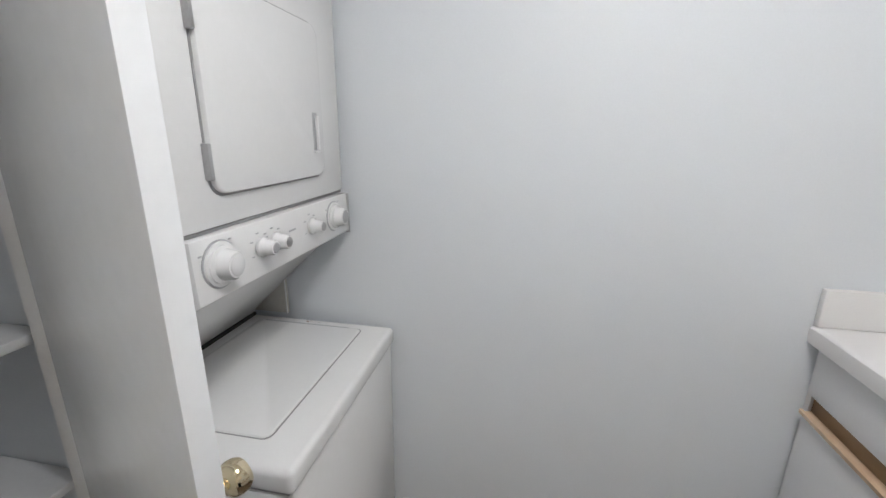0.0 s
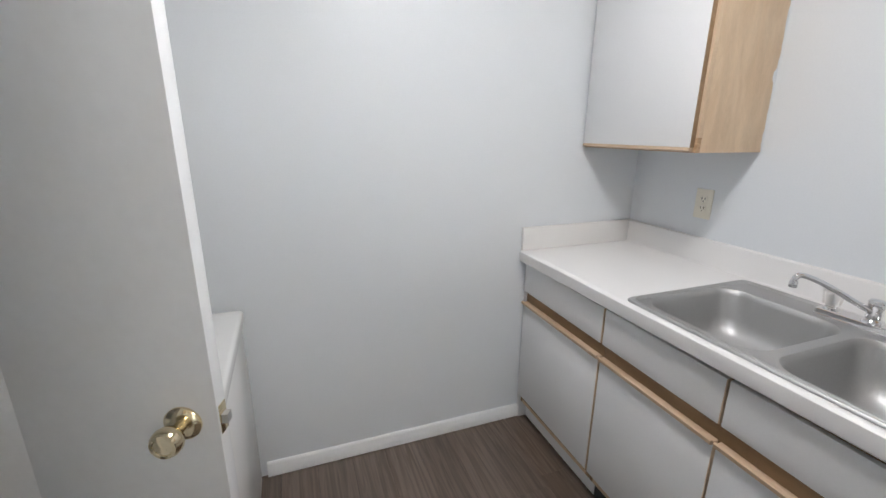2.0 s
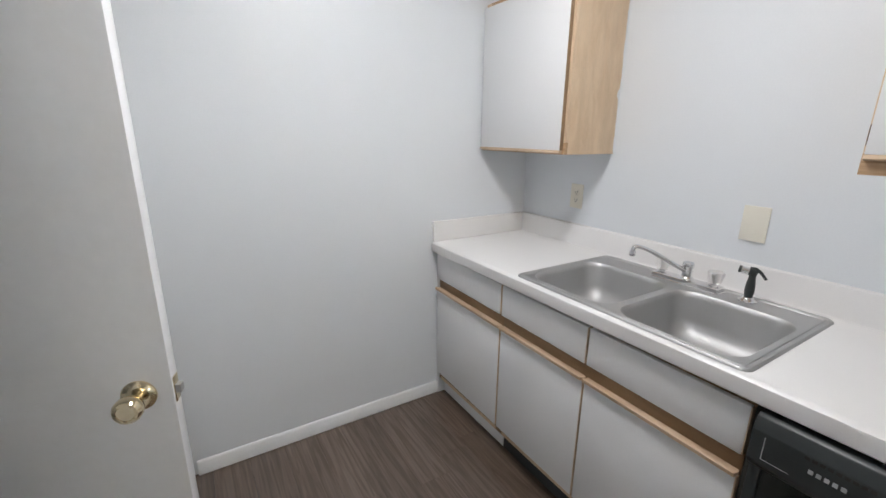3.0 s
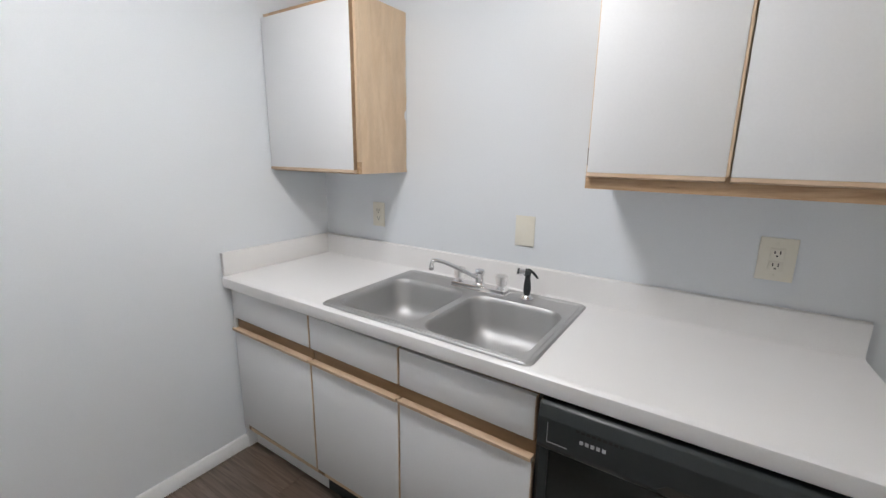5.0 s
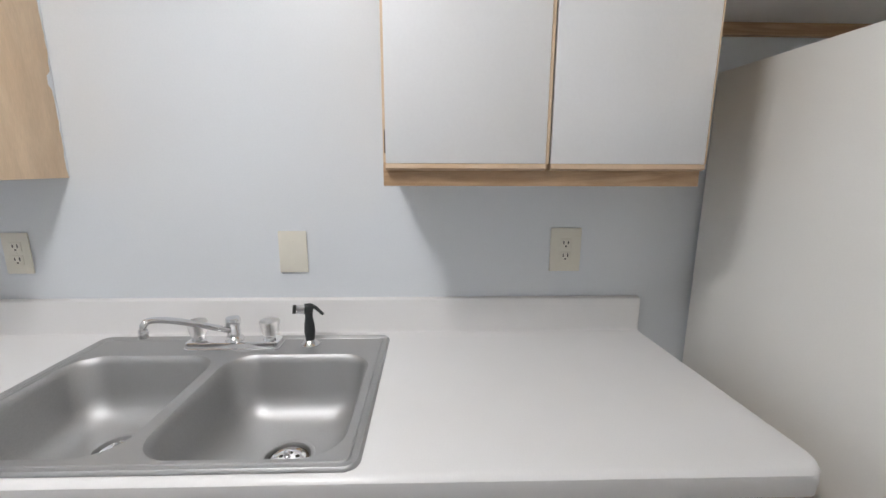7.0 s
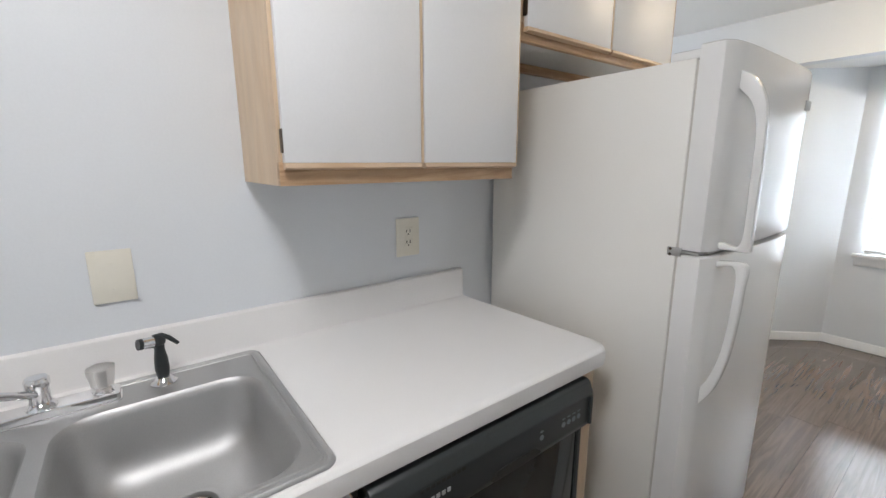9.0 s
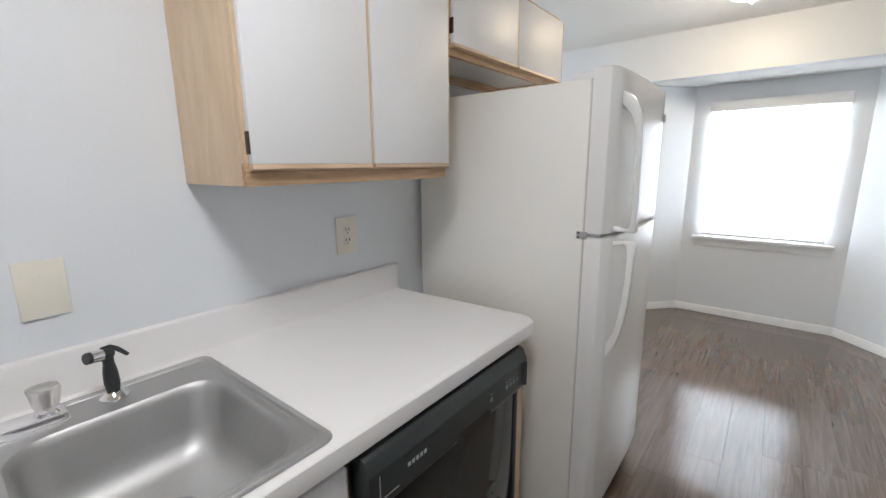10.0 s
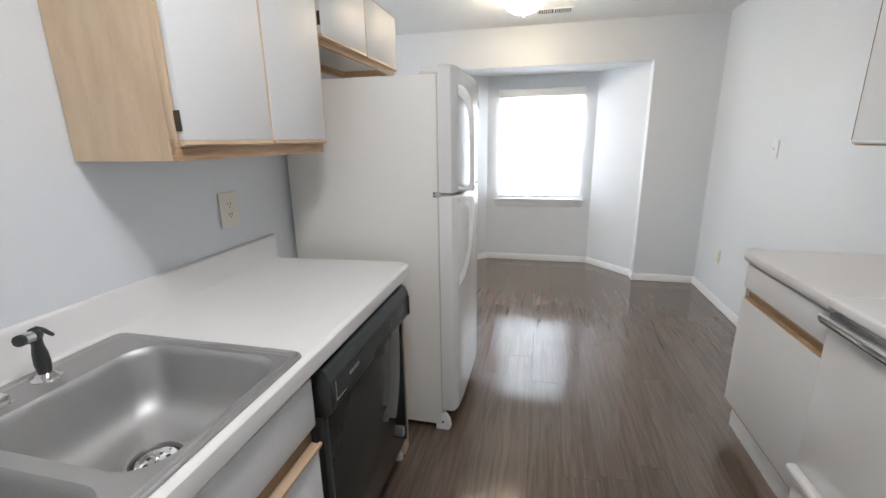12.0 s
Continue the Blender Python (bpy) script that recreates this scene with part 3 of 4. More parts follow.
tip = Vector((-0.318, -0.962, 1.058))
post = Vector((FX, FY, ZR + 0.046))
way = (tip - post)
pts = smooth_line([post, post + way * 0.3 + Vector((0, 0, 0.006)), post + way * 0.6 + Vector((0, 0, 0.014)), post + way * 0.84 + Vector((0, 0, 0.016)), tip + Vector((0, 0, 0.011)), tip + Vector((-0.012, 0.005, 0.004)), tip + Vector((-0.014, 0.006, -0.006))], 6)
part("spout", tube(pts, [0.0085 - 0.0010 * min(1, i / 20) for i in range(len(pts))], 14), CHROME, faucet)
part("aerator", spin([(0.0095, 0.0), (0.0105, 0.002), (0.0105, 0.014), (0.0090, 0.020), (0.0, 0.020)], Matrix.Translation(tip + Vector((-0.014, 0.006, -0.024))), 18), CHROME, faucet)
for dy in (-0.100, 0.100):
    m = Matrix.Translation((FX, FY + dy, ZR + 0.019))
    facets = []
    for h, rad in ((0.012, 0.016), (0.016, 0.0215), (0.030, 0.0235), (0.050, 0.0275), (0.056, 0.0265), (0.058, 0.022), (0.0585, 0.0005)):
        facets.append([m @ Vector((rad * (1.0 if k % 2 else 0.90) * math.cos(math.pi * k / 8), rad * (1.0 if k % 2 else 0.90) * math.sin(math.pi * k / 8), h)) for k in range(16)])
    knob = part("handle", loft(facets), ACRYLIC, faucet, "clear fluted acrylic knob")
    part("stem", spin([(0.021, 0.0), (0.018, 0.006), (0.0085, 0.009), (0.008, 0.046), (0.0, 0.048)], m, 16), CHROME, knob)

spray = thing("sink_sprayer", (-0.112, -1.262, ZR), "black side sprayer with chrome head in a chrome escutcheon", "sprayer")
m = Matrix.Translation((-0.112, -1.262, ZR))
part("escutcheon", spin([(0.027, 0), (0.027, 0.003), (0.021, 0.007), (0.017, 0.013), (0.014, 0.016), (0.0, 0.016)], m, 24), CHROME, spray)
part("grip", spin([(0.0110, 0.014), (0.0130, 0.02), (0.0150, 0.038), (0.0138, 0.062), (0.0105, 0.082), (0.0108, 0.098), (0.009, 0.106), (0.0, 0.108)], m, 20), BLACK, spray)
base_ = Vector((-0.112, -1.262, ZR + 0.104))
out_ = Vector((-0.35, 0.90, 0.14)).normalized()
part("spray_head", tube([base_ - out_ * 0.012, base_ - out_ * 0.006, base_ + out_ * 0.012], [0.008, 0.013, 0.0135], 16), BLACK, spray)
collar = part("collar", tube([base_ + out_ * 0.0122, base_ + out_ * 0.034], [0.0135, 0.0125], 16), CHROME, spray)
part("nozzle", tube([base_ + out_ * 0.0342, base_ + out_ * 0.042], [0.0128, 0.0122], 16), BLACK, spray)
part("lever", tube([base_ + Vector((-0.001, 0.010, 0.013)), base_ + Vector((0.001, -0.006, 0.013)), base_ + Vector((0.005, -0.020, 0.003)), base_ + Vector((0.009, -0.038, -0.018))], [0.0035, 0.0045, 0.0042, 0.0032], 10, None, 1.3), BLACK, spray)

# ---- dishwasher ----
def slab_x(x0, x1, y0, y1, z0, z1, rad):
    """Rounded plate between x0 and x1."""
    return loft([[Vector((x, u, v)) for u, v in rounded(min(y0, y1), max(y0, y1), z0, z1, rad)] for x in (x0, x1)])


dw = thing("dishwasher", (-0.3, -1.82, 0), "black built-in dishwasher under the counter", "dishwasher")
D0, D1 = -1.522, -2.198
part("tub", box(-0.575, -0.03, D0 - 0.004, D1 + 0.004, 0.095, 0.850), BLACK, dw)
part("door", box(-0.618, -0.577, D0 - 0.003, D1 + 0.003, 0.112, 0.700, 0.005), BLACKGLOSS, dw, "glossy black door")
prof = [(-0.577, 0.704), (-0.628, 0.700), (-0.648, 0.716), (-0.652, 0.730), (-0.652, 0.808), (-0.640, 0.838), (-0.630, 0.844), (-0.577, 0.844)]
panel = part("control_panel", prism(prof, 1, D0 - 0.003, D1 + 0.003, bev=0.003), BLACK, dw, "dark slate plastic control panel")
PF = -0.652
bm = box(PF - 0.001, PF + 0.002, D0 - 0.03, D0 - 0.0315, 0.740, 0.798)
box(PF - 0.001, PF + 0.002, D0 - 0.0315, D0 - 0.085, 0.740, 0.7412, bm=bm)
part("inset_line", bm, GREYPL, panel)
part("end_ridge", box(PF - 0.006, PF + 0.004, D1 + 0.012, D1 + 0.022, 0.722, 0.802, 0.002), BLACK, panel)
pts_ = [(-1.813, 0.727), (-1.826, 0.721), (-1.968, 0.721), (-1.981, 0.727), (-1.960, 0.745), (-1.834, 0.745)]
part("pocket_handle", prism(pts_, 0, PF - 0.0012, PF + 0.01), DARKSLOT, panel, "dark pocket handle")
for k in range(5):                                       # maker's mark as plain bars
    part("badge_bar", box(PF - 0.0012, PF + 0.002, -1.636 - k * 0.0135, -1.6445 - k * 0.0135, 0.768, 0.7775), GREYPL, panel)
for k in range(9):
    part("vent_slot", box(PF - 0.0006, PF + 0.006, -1.625 - k * 0.013, -1.634 - k * 0.013, 0.797, 0.8045), DARKSLOT, panel)
for y_, n_ in ((-1.975, 1), (-2.060, 4)):
    for k in range(n_):
        part("print_mark", slab_x(PF - 0.0012, PF + 0.002, y_ - k * 0.021, y_ - k * 0.021 - 0.014, 0.757, 0.771, 0.0065), GREYBLUE, panel)
        part("print_bar", box(PF - 0.0012, PF + 0.002, y_ - k * 0.021 - 0.001, y_ - k * 0.021 - 0.012, 0.779, 0.7815), GREYBLUE, panel)
for y0_, y1_ in ((D0 - 0.003, D0 - 0.028), (D1 + 0.020, D1 + 0.003)):
    part("door_side_trim", box(-0.6215, -0.617, y0_, y1_, 0.112, 0.700, 0.001), BLACK, dw, "matt black door edge strip")
part("door_sticker", box(-0.6192, -0.6175, D1 + 0.055, D1 + 0.030, 0.150, 0.190, 0.0004), GREYPL, dw, "small grey door sticker")
part("kick_plate", box(-0.560, -0.548, D0 - 0.004, D1 + 0.004, 0.012, 0.108), BLACK, dw)
m = Matrix.Translation((-0.582, -2.180, 0.0))
# only a thin gap here; a dark strip draws its shade
part("stile", box(-0.600, -0.581, -1.5085, -1.5205, 0.10, 0.850, 0.001), DARKSLOT, dw, "dark strip for the shaded gap beside the dishwasher")
part("levelling_foot", spin([(0.0, 0.0), (0.017, 0.0), (0.018, 0.010), (0.015, 0.030), (0.008, 0.034), (0.008, 0.100), (0.0, 0.100)], m, 14), TRIM, dw, "white plastic foot")

# ---- wall plates ----
def plate(y0, y1, z0, z1, outlet, label, x=0.0, sx=-1, name="wall_outlet", skin=None):
    th = thing(name, (x, (y0 + y1) / 2, (z0 + z1) / 2), label, "wall plate", "wall plates")
    bm = box(x + sx * 0.0015, x + sx * 0.007, y0, y1, z0, z1, 0.0025)
    pl = part("plate", bm, skin or IVORY, th)
    yc, zc = (y0 + y1) / 2, (z0 + z1) / 2
    if outlet:
        for dz in (-0.0195, 0.0195):
            rec = part("receptacle", box(x + sx * 0.006, x + sx * 0.009, yc - 0.0165, yc + 0.0165, zc + dz - 0.014, zc + dz + 0.014, 0.001), IVORY, th)
            for dy, h in ((-0.0068, 0.0055), (0.0068, 0.0045)):
                part("slot", box(x + sx * 0.0088, x + sx * 0.0094, yc + dy - 0.0016, yc + dy + 0.0016, zc + dz + 0.003 - h, zc + dz + 0.003 + h), DARKSLOT, rec)
            part("ground_hole", box(x + sx * 0.0088, x + sx * 0.0094, yc - 0.0025, yc + 0.0025, zc + dz - 0.0105, zc + dz - 0.006), DARKSLOT, rec)
        wide = abs(y1 - y0) > 0.09
        if wide:
            part("face", box(x + sx * 0.0055, x + sx * 0.0078, yc - 0.019, yc + 0.019, zc - 0.036, zc + 0.036, 0.001), IVORY, th)
        screws = (-0.050, 0.050) if wide else (0,)
    else:
        screws = (-0.03, 0.03) if (z1 - z0) > 0.1 else ()
    for s in screws:
        part("screw", spin([(0.0032, 0.0), (0.0026, 0.0012), (0.0, 0.0014)], Matrix.Translation((x + sx * 0.0088 if outlet and not wide else x + sx * 0.0068, yc, zc + s)) @ Euler((0, radians(90 * sx), 0)).to_matrix().to_4x4(), 10), IVORY, th)
    return th


plate(-0.432, -0.355, 1.100, 1.223, True, "ivory duplex outlet on the wall under the cabinet")
plate(-1.237, -1.153, 1.101, 1.227, False, "blank ivory cover plate on the wall above the sink", name="blank_plate")
plate(-2.062, -1.968, 1.102, 1.236, True, "ivory ground-fault outlet on the wall above the counter")
plate(-4.595, -4.520, 0.350, 0.468, True, "ivory duplex outlet low on the dining wall", x=XR, sx=1)
jack = plate(-3.985, -3.905, 1.262, 1.385, False, "white telephone wall plate with a metal hanger stud", x=XR, sx=1, name="phone_plate", skin=TRIM)
part("hanger_stud", box(XR + 0.006, XR + 0.016, -3.952, -3.938, 1.315, 1.332, 0.002), CHROME, jack)


# ---- wall cabinets ----
def wall_cab(y0, y1, z0, z1, doors, label, xf=-0.322, lip=0.0, deep_bottom=False, sx=1, xw=0.0, hinges=(), strip=None):
    """Wall cabinet; sx -1 mirrors it to hang on the opposite wall at xw."""
    X = lambda v: xw + v * sx
    cab = thing("wall_cabinet", (X(-0.16), (y0 + y1) / 2, z0), label, "cabinet", "wall cabinets")
    bot = z0 + (0.035 if deep_bottom else 0.012)
    bm = box(X(xf + 0.018), X(-0.003), y0, y0 - 0.016, z0 + 0.0, z1)
    part("side_panel", bm, WOOD_V, cab, "maple-look side panel")
    part("side_panel", box(X(xf + 0.018), X(-0.003), y1 + 0.016, y1, z0, z1), WOOD_V, cab, "maple-look side panel")
    part("bottom_panel", box(X(xf + 0.018), X(-0.003), y0 - 0.0165, y1 + 0.0165, bot, bot + 0.014), LAMWHITE, cab)
    part("top_panel", box(X(xf + 0.018), X(-0.003), y0 - 0.0165, y1 + 0.0165, z1 - 0.016, z1 - 0.001), WOOD_V, cab)
    part("back_rail", box(X(-0.02), X(-0.004), y0 - 0.0165, y1 + 0.0165, z0 + 0.001, bot - 0.001), WOOD_H, cab)
    part("face_stile", box(X(xf), X(xf + 0.0175), y0, y0 - 0.036, z0 + 0.0505, z1, 0.001), WOOD_V, cab)
    part("face_stile", box(X(xf), X(xf + 0.0175), y1 + 0.036, y1, z0 + 0.0505, z1, 0.001), WOOD_V, cab)
    part("face_rail", box(X(xf - 0.001), X(xf + 0.0175), y0, y1, z0, z0 + 0.05, 0.001), WOOD_H, cab)
    part("face_rail", box(X(xf), X(xf + 0.0175), y0 - 0.0365, y1 + 0.0365, z1 - 0.05, z1, 0.001), WOOD_H, cab)
    for k in range(1, len(doors)):
        ym = (doors[k - 1][1] + doors[k][0]) / 2
        part("face_stile", box(X(xf), X(xf + 0.0175), ym + 0.025, ym - 0.025, z0 + 0.0505, z1 - 0.0505, 0.001), WOOD_V, cab)
    for a, b in doors:
        zb = z0 + lip
        door = part("door", box(X(xf - 0.019), X(xf - 0.002), a, b, zb + 0.014, z1 - 0.02, 0.002), LAMWHITE, cab, "white laminate door")
        part("door_pull", prism([(X(xf - 0.002), zb + 0.001), (X(xf - 0.010), zb - 0.001), (X(xf - 0.022), zb + 0.004), (X(xf - 0.020), zb + 0.0135), (X(xf - 0.002), zb + 0.0135)], 1, a, b), strip or WOOD_P, door, "finger pull strip")
        # single doors: edge coloured dark to draw the shaded gap at the stile
        part("door_edge", box(X(xf - 0.0195), X(xf - 0.0015), b - 0.0005, b - (0.0065 if len(doors) > 1 and b > y1 + 0.1 else 0.0025), zb + 0.014, z1 - 0.021), WOOD_DK if len(doors) == 1 else WOOD_V, door)
    for y, z in hinges:
        part("hinge", box(X(xf - 0.018), X(xf - 0.0005), y + 0.0002, y + 0.0022, z - 0.024, z + 0.024, 0.001), DARKMETAL, cab, "small dark bronze hinge")
    return cab


wall_cab(-0.003, -0.577, 1.381, 2.075, [(-0.010, -0.566)], "white-fronted wall cabinet with maple side, in the corner over the counter", lip=0.004)
wall_cab(-1.505, -2.196, 1.376, 2.085, [(-1.512, -1.850), (-1.861, -2.193)], "white two-door wall cabinet with maple frame over the counter", lip=0.034, hinges=((-1.512, 1.468), (-1.512, 1.99)))
wall_cab(-2.214, -3.085, 1.772, 2.085, [(-2.224, -2.648), (-2.660, -3.078)], "short white two-door wall cabinet above the refrigerator", lip=0.022, deep_bottom=True, hinges=((-2.223, 1.86),))
wall_cab(-2.13, -2.67, 1.370, 2.085, [(-2.14, -2.66)], "white-fronted wall cabinet beside the range", lip=0.008, sx=-1, xw=XR, strip=LAMWHITE)

bm = bmesh.new()
left_, right_ = [], []
for k in range(60):
    z = 1.383 + 0.69 * k / 59
    w_ = 0.007 + 0.006 * noise.noise((0.0, 3.0, z * 9.0)) + 0.004 * noise.noise((0.0, 7.0, z * 40.0)) + (0.010 if 1.62 < z < 1.66 else 0.0)
    left_.append(Vector((-max(0.003, w_), -0.5782, z)))
    right_.append(Vector((-0.002, -0.5782, z)))
rings = [[a, b, b + Vector((0, 0.001, 0)), a + Vector((0, 0.001, 0))] for a, b in zip(left_, right_)]
smear = link("paint_smear", loft(rings, bm), WALL)
tagged(smear, "uneven line of wall paint lapped onto the cabinet side", "paint smear")

# ---- refrigerator ----
fr = thing("refrigerator", (-0.4, -2.75, 0), "white top-freezer refrigerator standing past the counter end", "refrigerator")
F0, F1 = -2.412, -3.095
part("body", box(-0.7295, -0.016, F0, F1, 0.032, 1.676, 0.004), FRIDGE_SIDE, fr, "off-white textured steel cabinet")
part("door_gap_liner", box(-0.79, -0.7365, F0 - 0.045, F1 + 0.01, 1.1815, 1.1890), GASKET, fr)
part("gasket", box(-0.7358, -0.7298, F0 - 0.004, F1 + 0.004, 0.10, 1.668), GASKET, fr)


def fridge_door(z0, z1):
    ks = 24
    rings = []
    for z, ins in ((z0, 0.008), (z0 + 0.004, 0.002), (z0 + 0.012, 0), (z1 - 0.012, 0), (z1 - 0.004, 0.002), (z1, 0.008)):
        pts = [Vector((-0.736, F1 - 0.001 + ins, z)), Vector((-0.736, F0 + 0.001 - ins, z))]
        for k in range(ks + 1):
            s = k / ks
            y = (F0 + 0.001 - ins) * (1 - s) + (F1 - 0.001 + ins) * s
            edge = min(s, 1 - s)
            x = -0.803 - 0.016 * (1 - (2 * s - 1) ** 4) + (0.012 if edge < 0.005 else 0.0) + ins
            pts.append(Vector((x, y, z)))
        rings.append(pts)
    return loft(rings)


fz = part("freezer_door", fridge_door(1.190, 1.708), FRIDGE_FRONT, fr, "white freezer door")
fd = part("fresh_food_door", fridge_door(0.112, 1.1805), FRIDGE_FRONT, fr, "white lower door")
HYY = F0 - 0.060


def bow(outer, inner, name, parent):
    """Flat moulded handle: an outer and an inner outline in x and z."""
    poly = [(p.x, p.z) for p in smooth_line([(x, 0, z) for x, z in outer], 5)] + [(p.x, p.z) for p in smooth_line([(x, 0, z) for x, z in inner], 5)]
    part(name, prism(poly, 1, HYY + 0.0135, HYY - 0.0135, bev=0.0035), FRIDGE_FRONT, parent, "white moulded handle")


bow([(-0.812, 1.640), (-0.844, 1.618), (-0.869, 1.570), (-0.878, 1.50), (-0.881, 1.36), (-0.881, 1.200)],
    [(-0.812, 1.200), (-0.812, 1.218), (-0.859, 1.220), (-0.861, 1.36), (-0.858, 1.50), (-0.842, 1.562), (-0.812, 1.598)], "handle", fz)
bow([(-0.812, 1.168), (-0.877, 1.168), (-0.879, 1.10), (-0.875, 1.00), (-0.865, 0.90), (-0.843, 0.81), (-0.812, 0.750)],
    [(-0.812, 0.806), (-0.830, 0.845), (-0.848, 0.92), (-0.857, 1.02), (-0.857, 1.150), (-0.812, 1.152)], "handle", fd)
part("badge", box(-0.818, -0.805, F1 + 0.035, F1 + 0.085, 1.585, 1.615, 0.002), GREYPL, fz)
part("centre_hinge", box(-0.785, -0.7365, F0 - 0.003, F0 - 0.04, 1.1812, 1.1893, 0.002), STEEL, fr, "grey steel hinge bracket")
bm = box(-0.745, -0.708, F0 + 0.004, F0 + 0.001, 1.175, 1.198, 0.001)
part("hinge_plate", bm, STEEL, fr)
for z in (1.178, 1.193):
    part("hinge_screw", spin([(0.004, 0.0), (0.003, 0.002), (0.0, 0.0025)], Matrix.Translation((-0.716, F0 + 0.004, z)) @ Euler((radians(-90), 0, 0)).to_matrix().to_4x4(), 10), DARKMETAL, fr)
part("top_hinge_cover", box(-0.735, -0.66, F0 - 0.012, F0 - 0.07, 1.6765, 1.700, 0.006), FRIDGE_FRONT, fr)
part("toe_grille", box(-0.715, -0.69, F0 - 0.03, F1 + 0.03, 0.012, 0.0985 - 0.068), DARKSLOT, fr)
for y in (F0 - 0.002, F1 + 0.028):
    rc = part("roller_cover", prism([(-0.700, 0.001), (-0.765, 0.001), (-0.775, 0.02), (-0.768, 0.06), (-0.750, 0.09), (-0.7235, 0.096), (-0.7235, 0.031), (-0.700, 0.031)], 1, y, y - 0.026, bev=0.003), TRIM, fr, "white plastic roller cover")
    part("cover_screw", spin([(0.006, 0.0), (0.005, 0.002), (0.0, 0.0025)], Matrix.Translation((-0.735, y + 0.0005, 0.045)) @ Euler((radians(-90), 0, 0)).to_matrix().to_4x4(), 10), DARKMETAL, rc)
part("rear_foot", spin([(0.0, 0.0), (0.02, 0.0), (0.02, 0.03), (0.0, 0.0315)], Matrix.Translation((-0.10, F0 - 0.06, 0)), 12), BLACK, fr)
part("rear_foot", spin([(0.0, 0.0), (0.02, 0.0), (0.02, 0.03), (0.0, 0.0315)], Matrix.Translation((-0.10, F1 + 0.06, 0)), 12), BLACK, fr)

# ---- cabinet and counter beside the range ----
RF = -2.097
R0, R1 = -2.150, -2.745
cab = thing("base_cabinet", (-2.38, -2.45, 0), "white laminate base cabinet with inset maple pull, beside the range", "cabinet")
part("body", box(XR + 0.003, RF - 0.021, R0, R1, 0.145, 0.860), LAMWHITE, cab)
part("drawer_front", box(RF - 0.020, RF, R0 - 0.002, R1, 0.742, 0.850, 0.002), LAMWHITE, cab)
door = part("door", box(RF - 0.020, RF, R0 - 0.002, R1, 0.160, 0.690, 0.002), LAMWHITE, cab)
# dark strip for the shade line under the worktop edge
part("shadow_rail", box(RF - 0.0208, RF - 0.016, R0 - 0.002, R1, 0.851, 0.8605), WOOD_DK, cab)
# recess back takes the darkened wood, its lips the lighter maple
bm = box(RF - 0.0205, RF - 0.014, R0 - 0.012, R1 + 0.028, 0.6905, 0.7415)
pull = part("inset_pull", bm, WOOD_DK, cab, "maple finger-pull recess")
part("pull_lip", box(RF - 0.0135, RF + 0.001, R0 - 0.012, R1 + 0.028, 0.6905, 0.703, 0.002), WOOD_H, pull)
part("pull_lip", box(RF - 0.0135, RF - 0.002, R0 - 0.012, R1 + 0.028, 0.733, 0.7415, 0.002), WOOD_H, pull)
part("pull_end", box(RF - 0.0135, RF, R0 - 0.002, R0 - 0.0115, 0.6905, 0.7415), LAMWHITE, cab)
part("pull_end", box(RF - 0.0135, RF, R1 + 0.0275, R1, 0.6905, 0.7415), LAMWHITE, cab)
part("door_bottom_edge", box(RF - 0.019, RF - 0.001, R0 - 0.003, R1 + 0.001, 0.154, 0.1595), WOOD_H, door)
part("toe_kick", box(RF - 0.062, RF - 0.047, R0, R1 - 0.01, 0.0, 0.098, 0.001), TRIM, cab, "loose white toe board")
part("plinth", box(XR + 0.003, RF - 0.09, R0, R1 + 0.02, 0.0, 0.1445), LAMWHITE, cab)
rct = thing("countertop", (-2.38, -2.45, CT - 0.05), "short white laminate countertop beside the range", "countertop")
secs = [(R0 + 0.006, 0), (R1 - 0.02 + 0.03, 0)] + [(R1 - 0.02 + 0.03 * (1 - math.sin(radians(a))), 0.03 * (1 - math.cos(radians(a)))) for a in (15, 30, 45, 60, 75, 90)]
board = [(XR + 0.0015, CT - 0.050), (RF - 0.020, CT - 0.050), (RF - 0.020, CT), (XR + 0.0015, CT)]
edge = [(RF - 0.0198, CT - 0.050), (RF - 0.005, CT - 0.050), (RF + 0.012, CT - 0.048), (RF + 0.021, CT - 0.038), (RF + 0.024, CT - 0.022), (RF + 0.020, CT - 0.006), (RF + 0.008, CT), (RF - 0.0198, CT)]
for nm_, prof in (("worktop", board), ("rolled_edge", edge)):
    part(nm_, loft([[Vector((x - (s if x > -2.3 else 0), y, z)) for x, z in prof] for y, s in secs]), COUNTER, rct)

# ---- range ----
G0, G1 = -1.385, -2.138
rg = thing("kitchen_range", (-2.38, -1.76, 0), "white freestanding kitchen range with chrome-trimmed oven door", "range")
part("body", box(XR + 0.01, -2.11, G0, G1, 0.03, 0.885, 0.003), ENAMEL, rg)
part("cooktop", box(XR + 0.01, -2.062, G0 + 0.003, G1 - 0.003, 0.8855, 0.922, 0.010, None, 3), ENAMEL, rg)
part("oven_door", box(-2.109, -2.078, G0 - 0.006, G1 + 0.004, 0.235, 0.868, 0.006), ENAMEL, rg)
part("door_trim", box(-2.088, -2.040, G0 - 0.004, G1 + 0.010, 0.845, 0.868, 0.004), CHROME, rg, "chrome and black door handle trim")
part("door_trim_lower", box(-2.086, -2.046, G0 - 0.004, G1 + 0.010, 0.836, 0.8445, 0.002), BLACK, rg)
dr = part("drawer", box(-2.109, -2.080, G0 - 0.006, G1 + 0.004, 0.075, 0.226, 0.006), ENAMEL, rg)
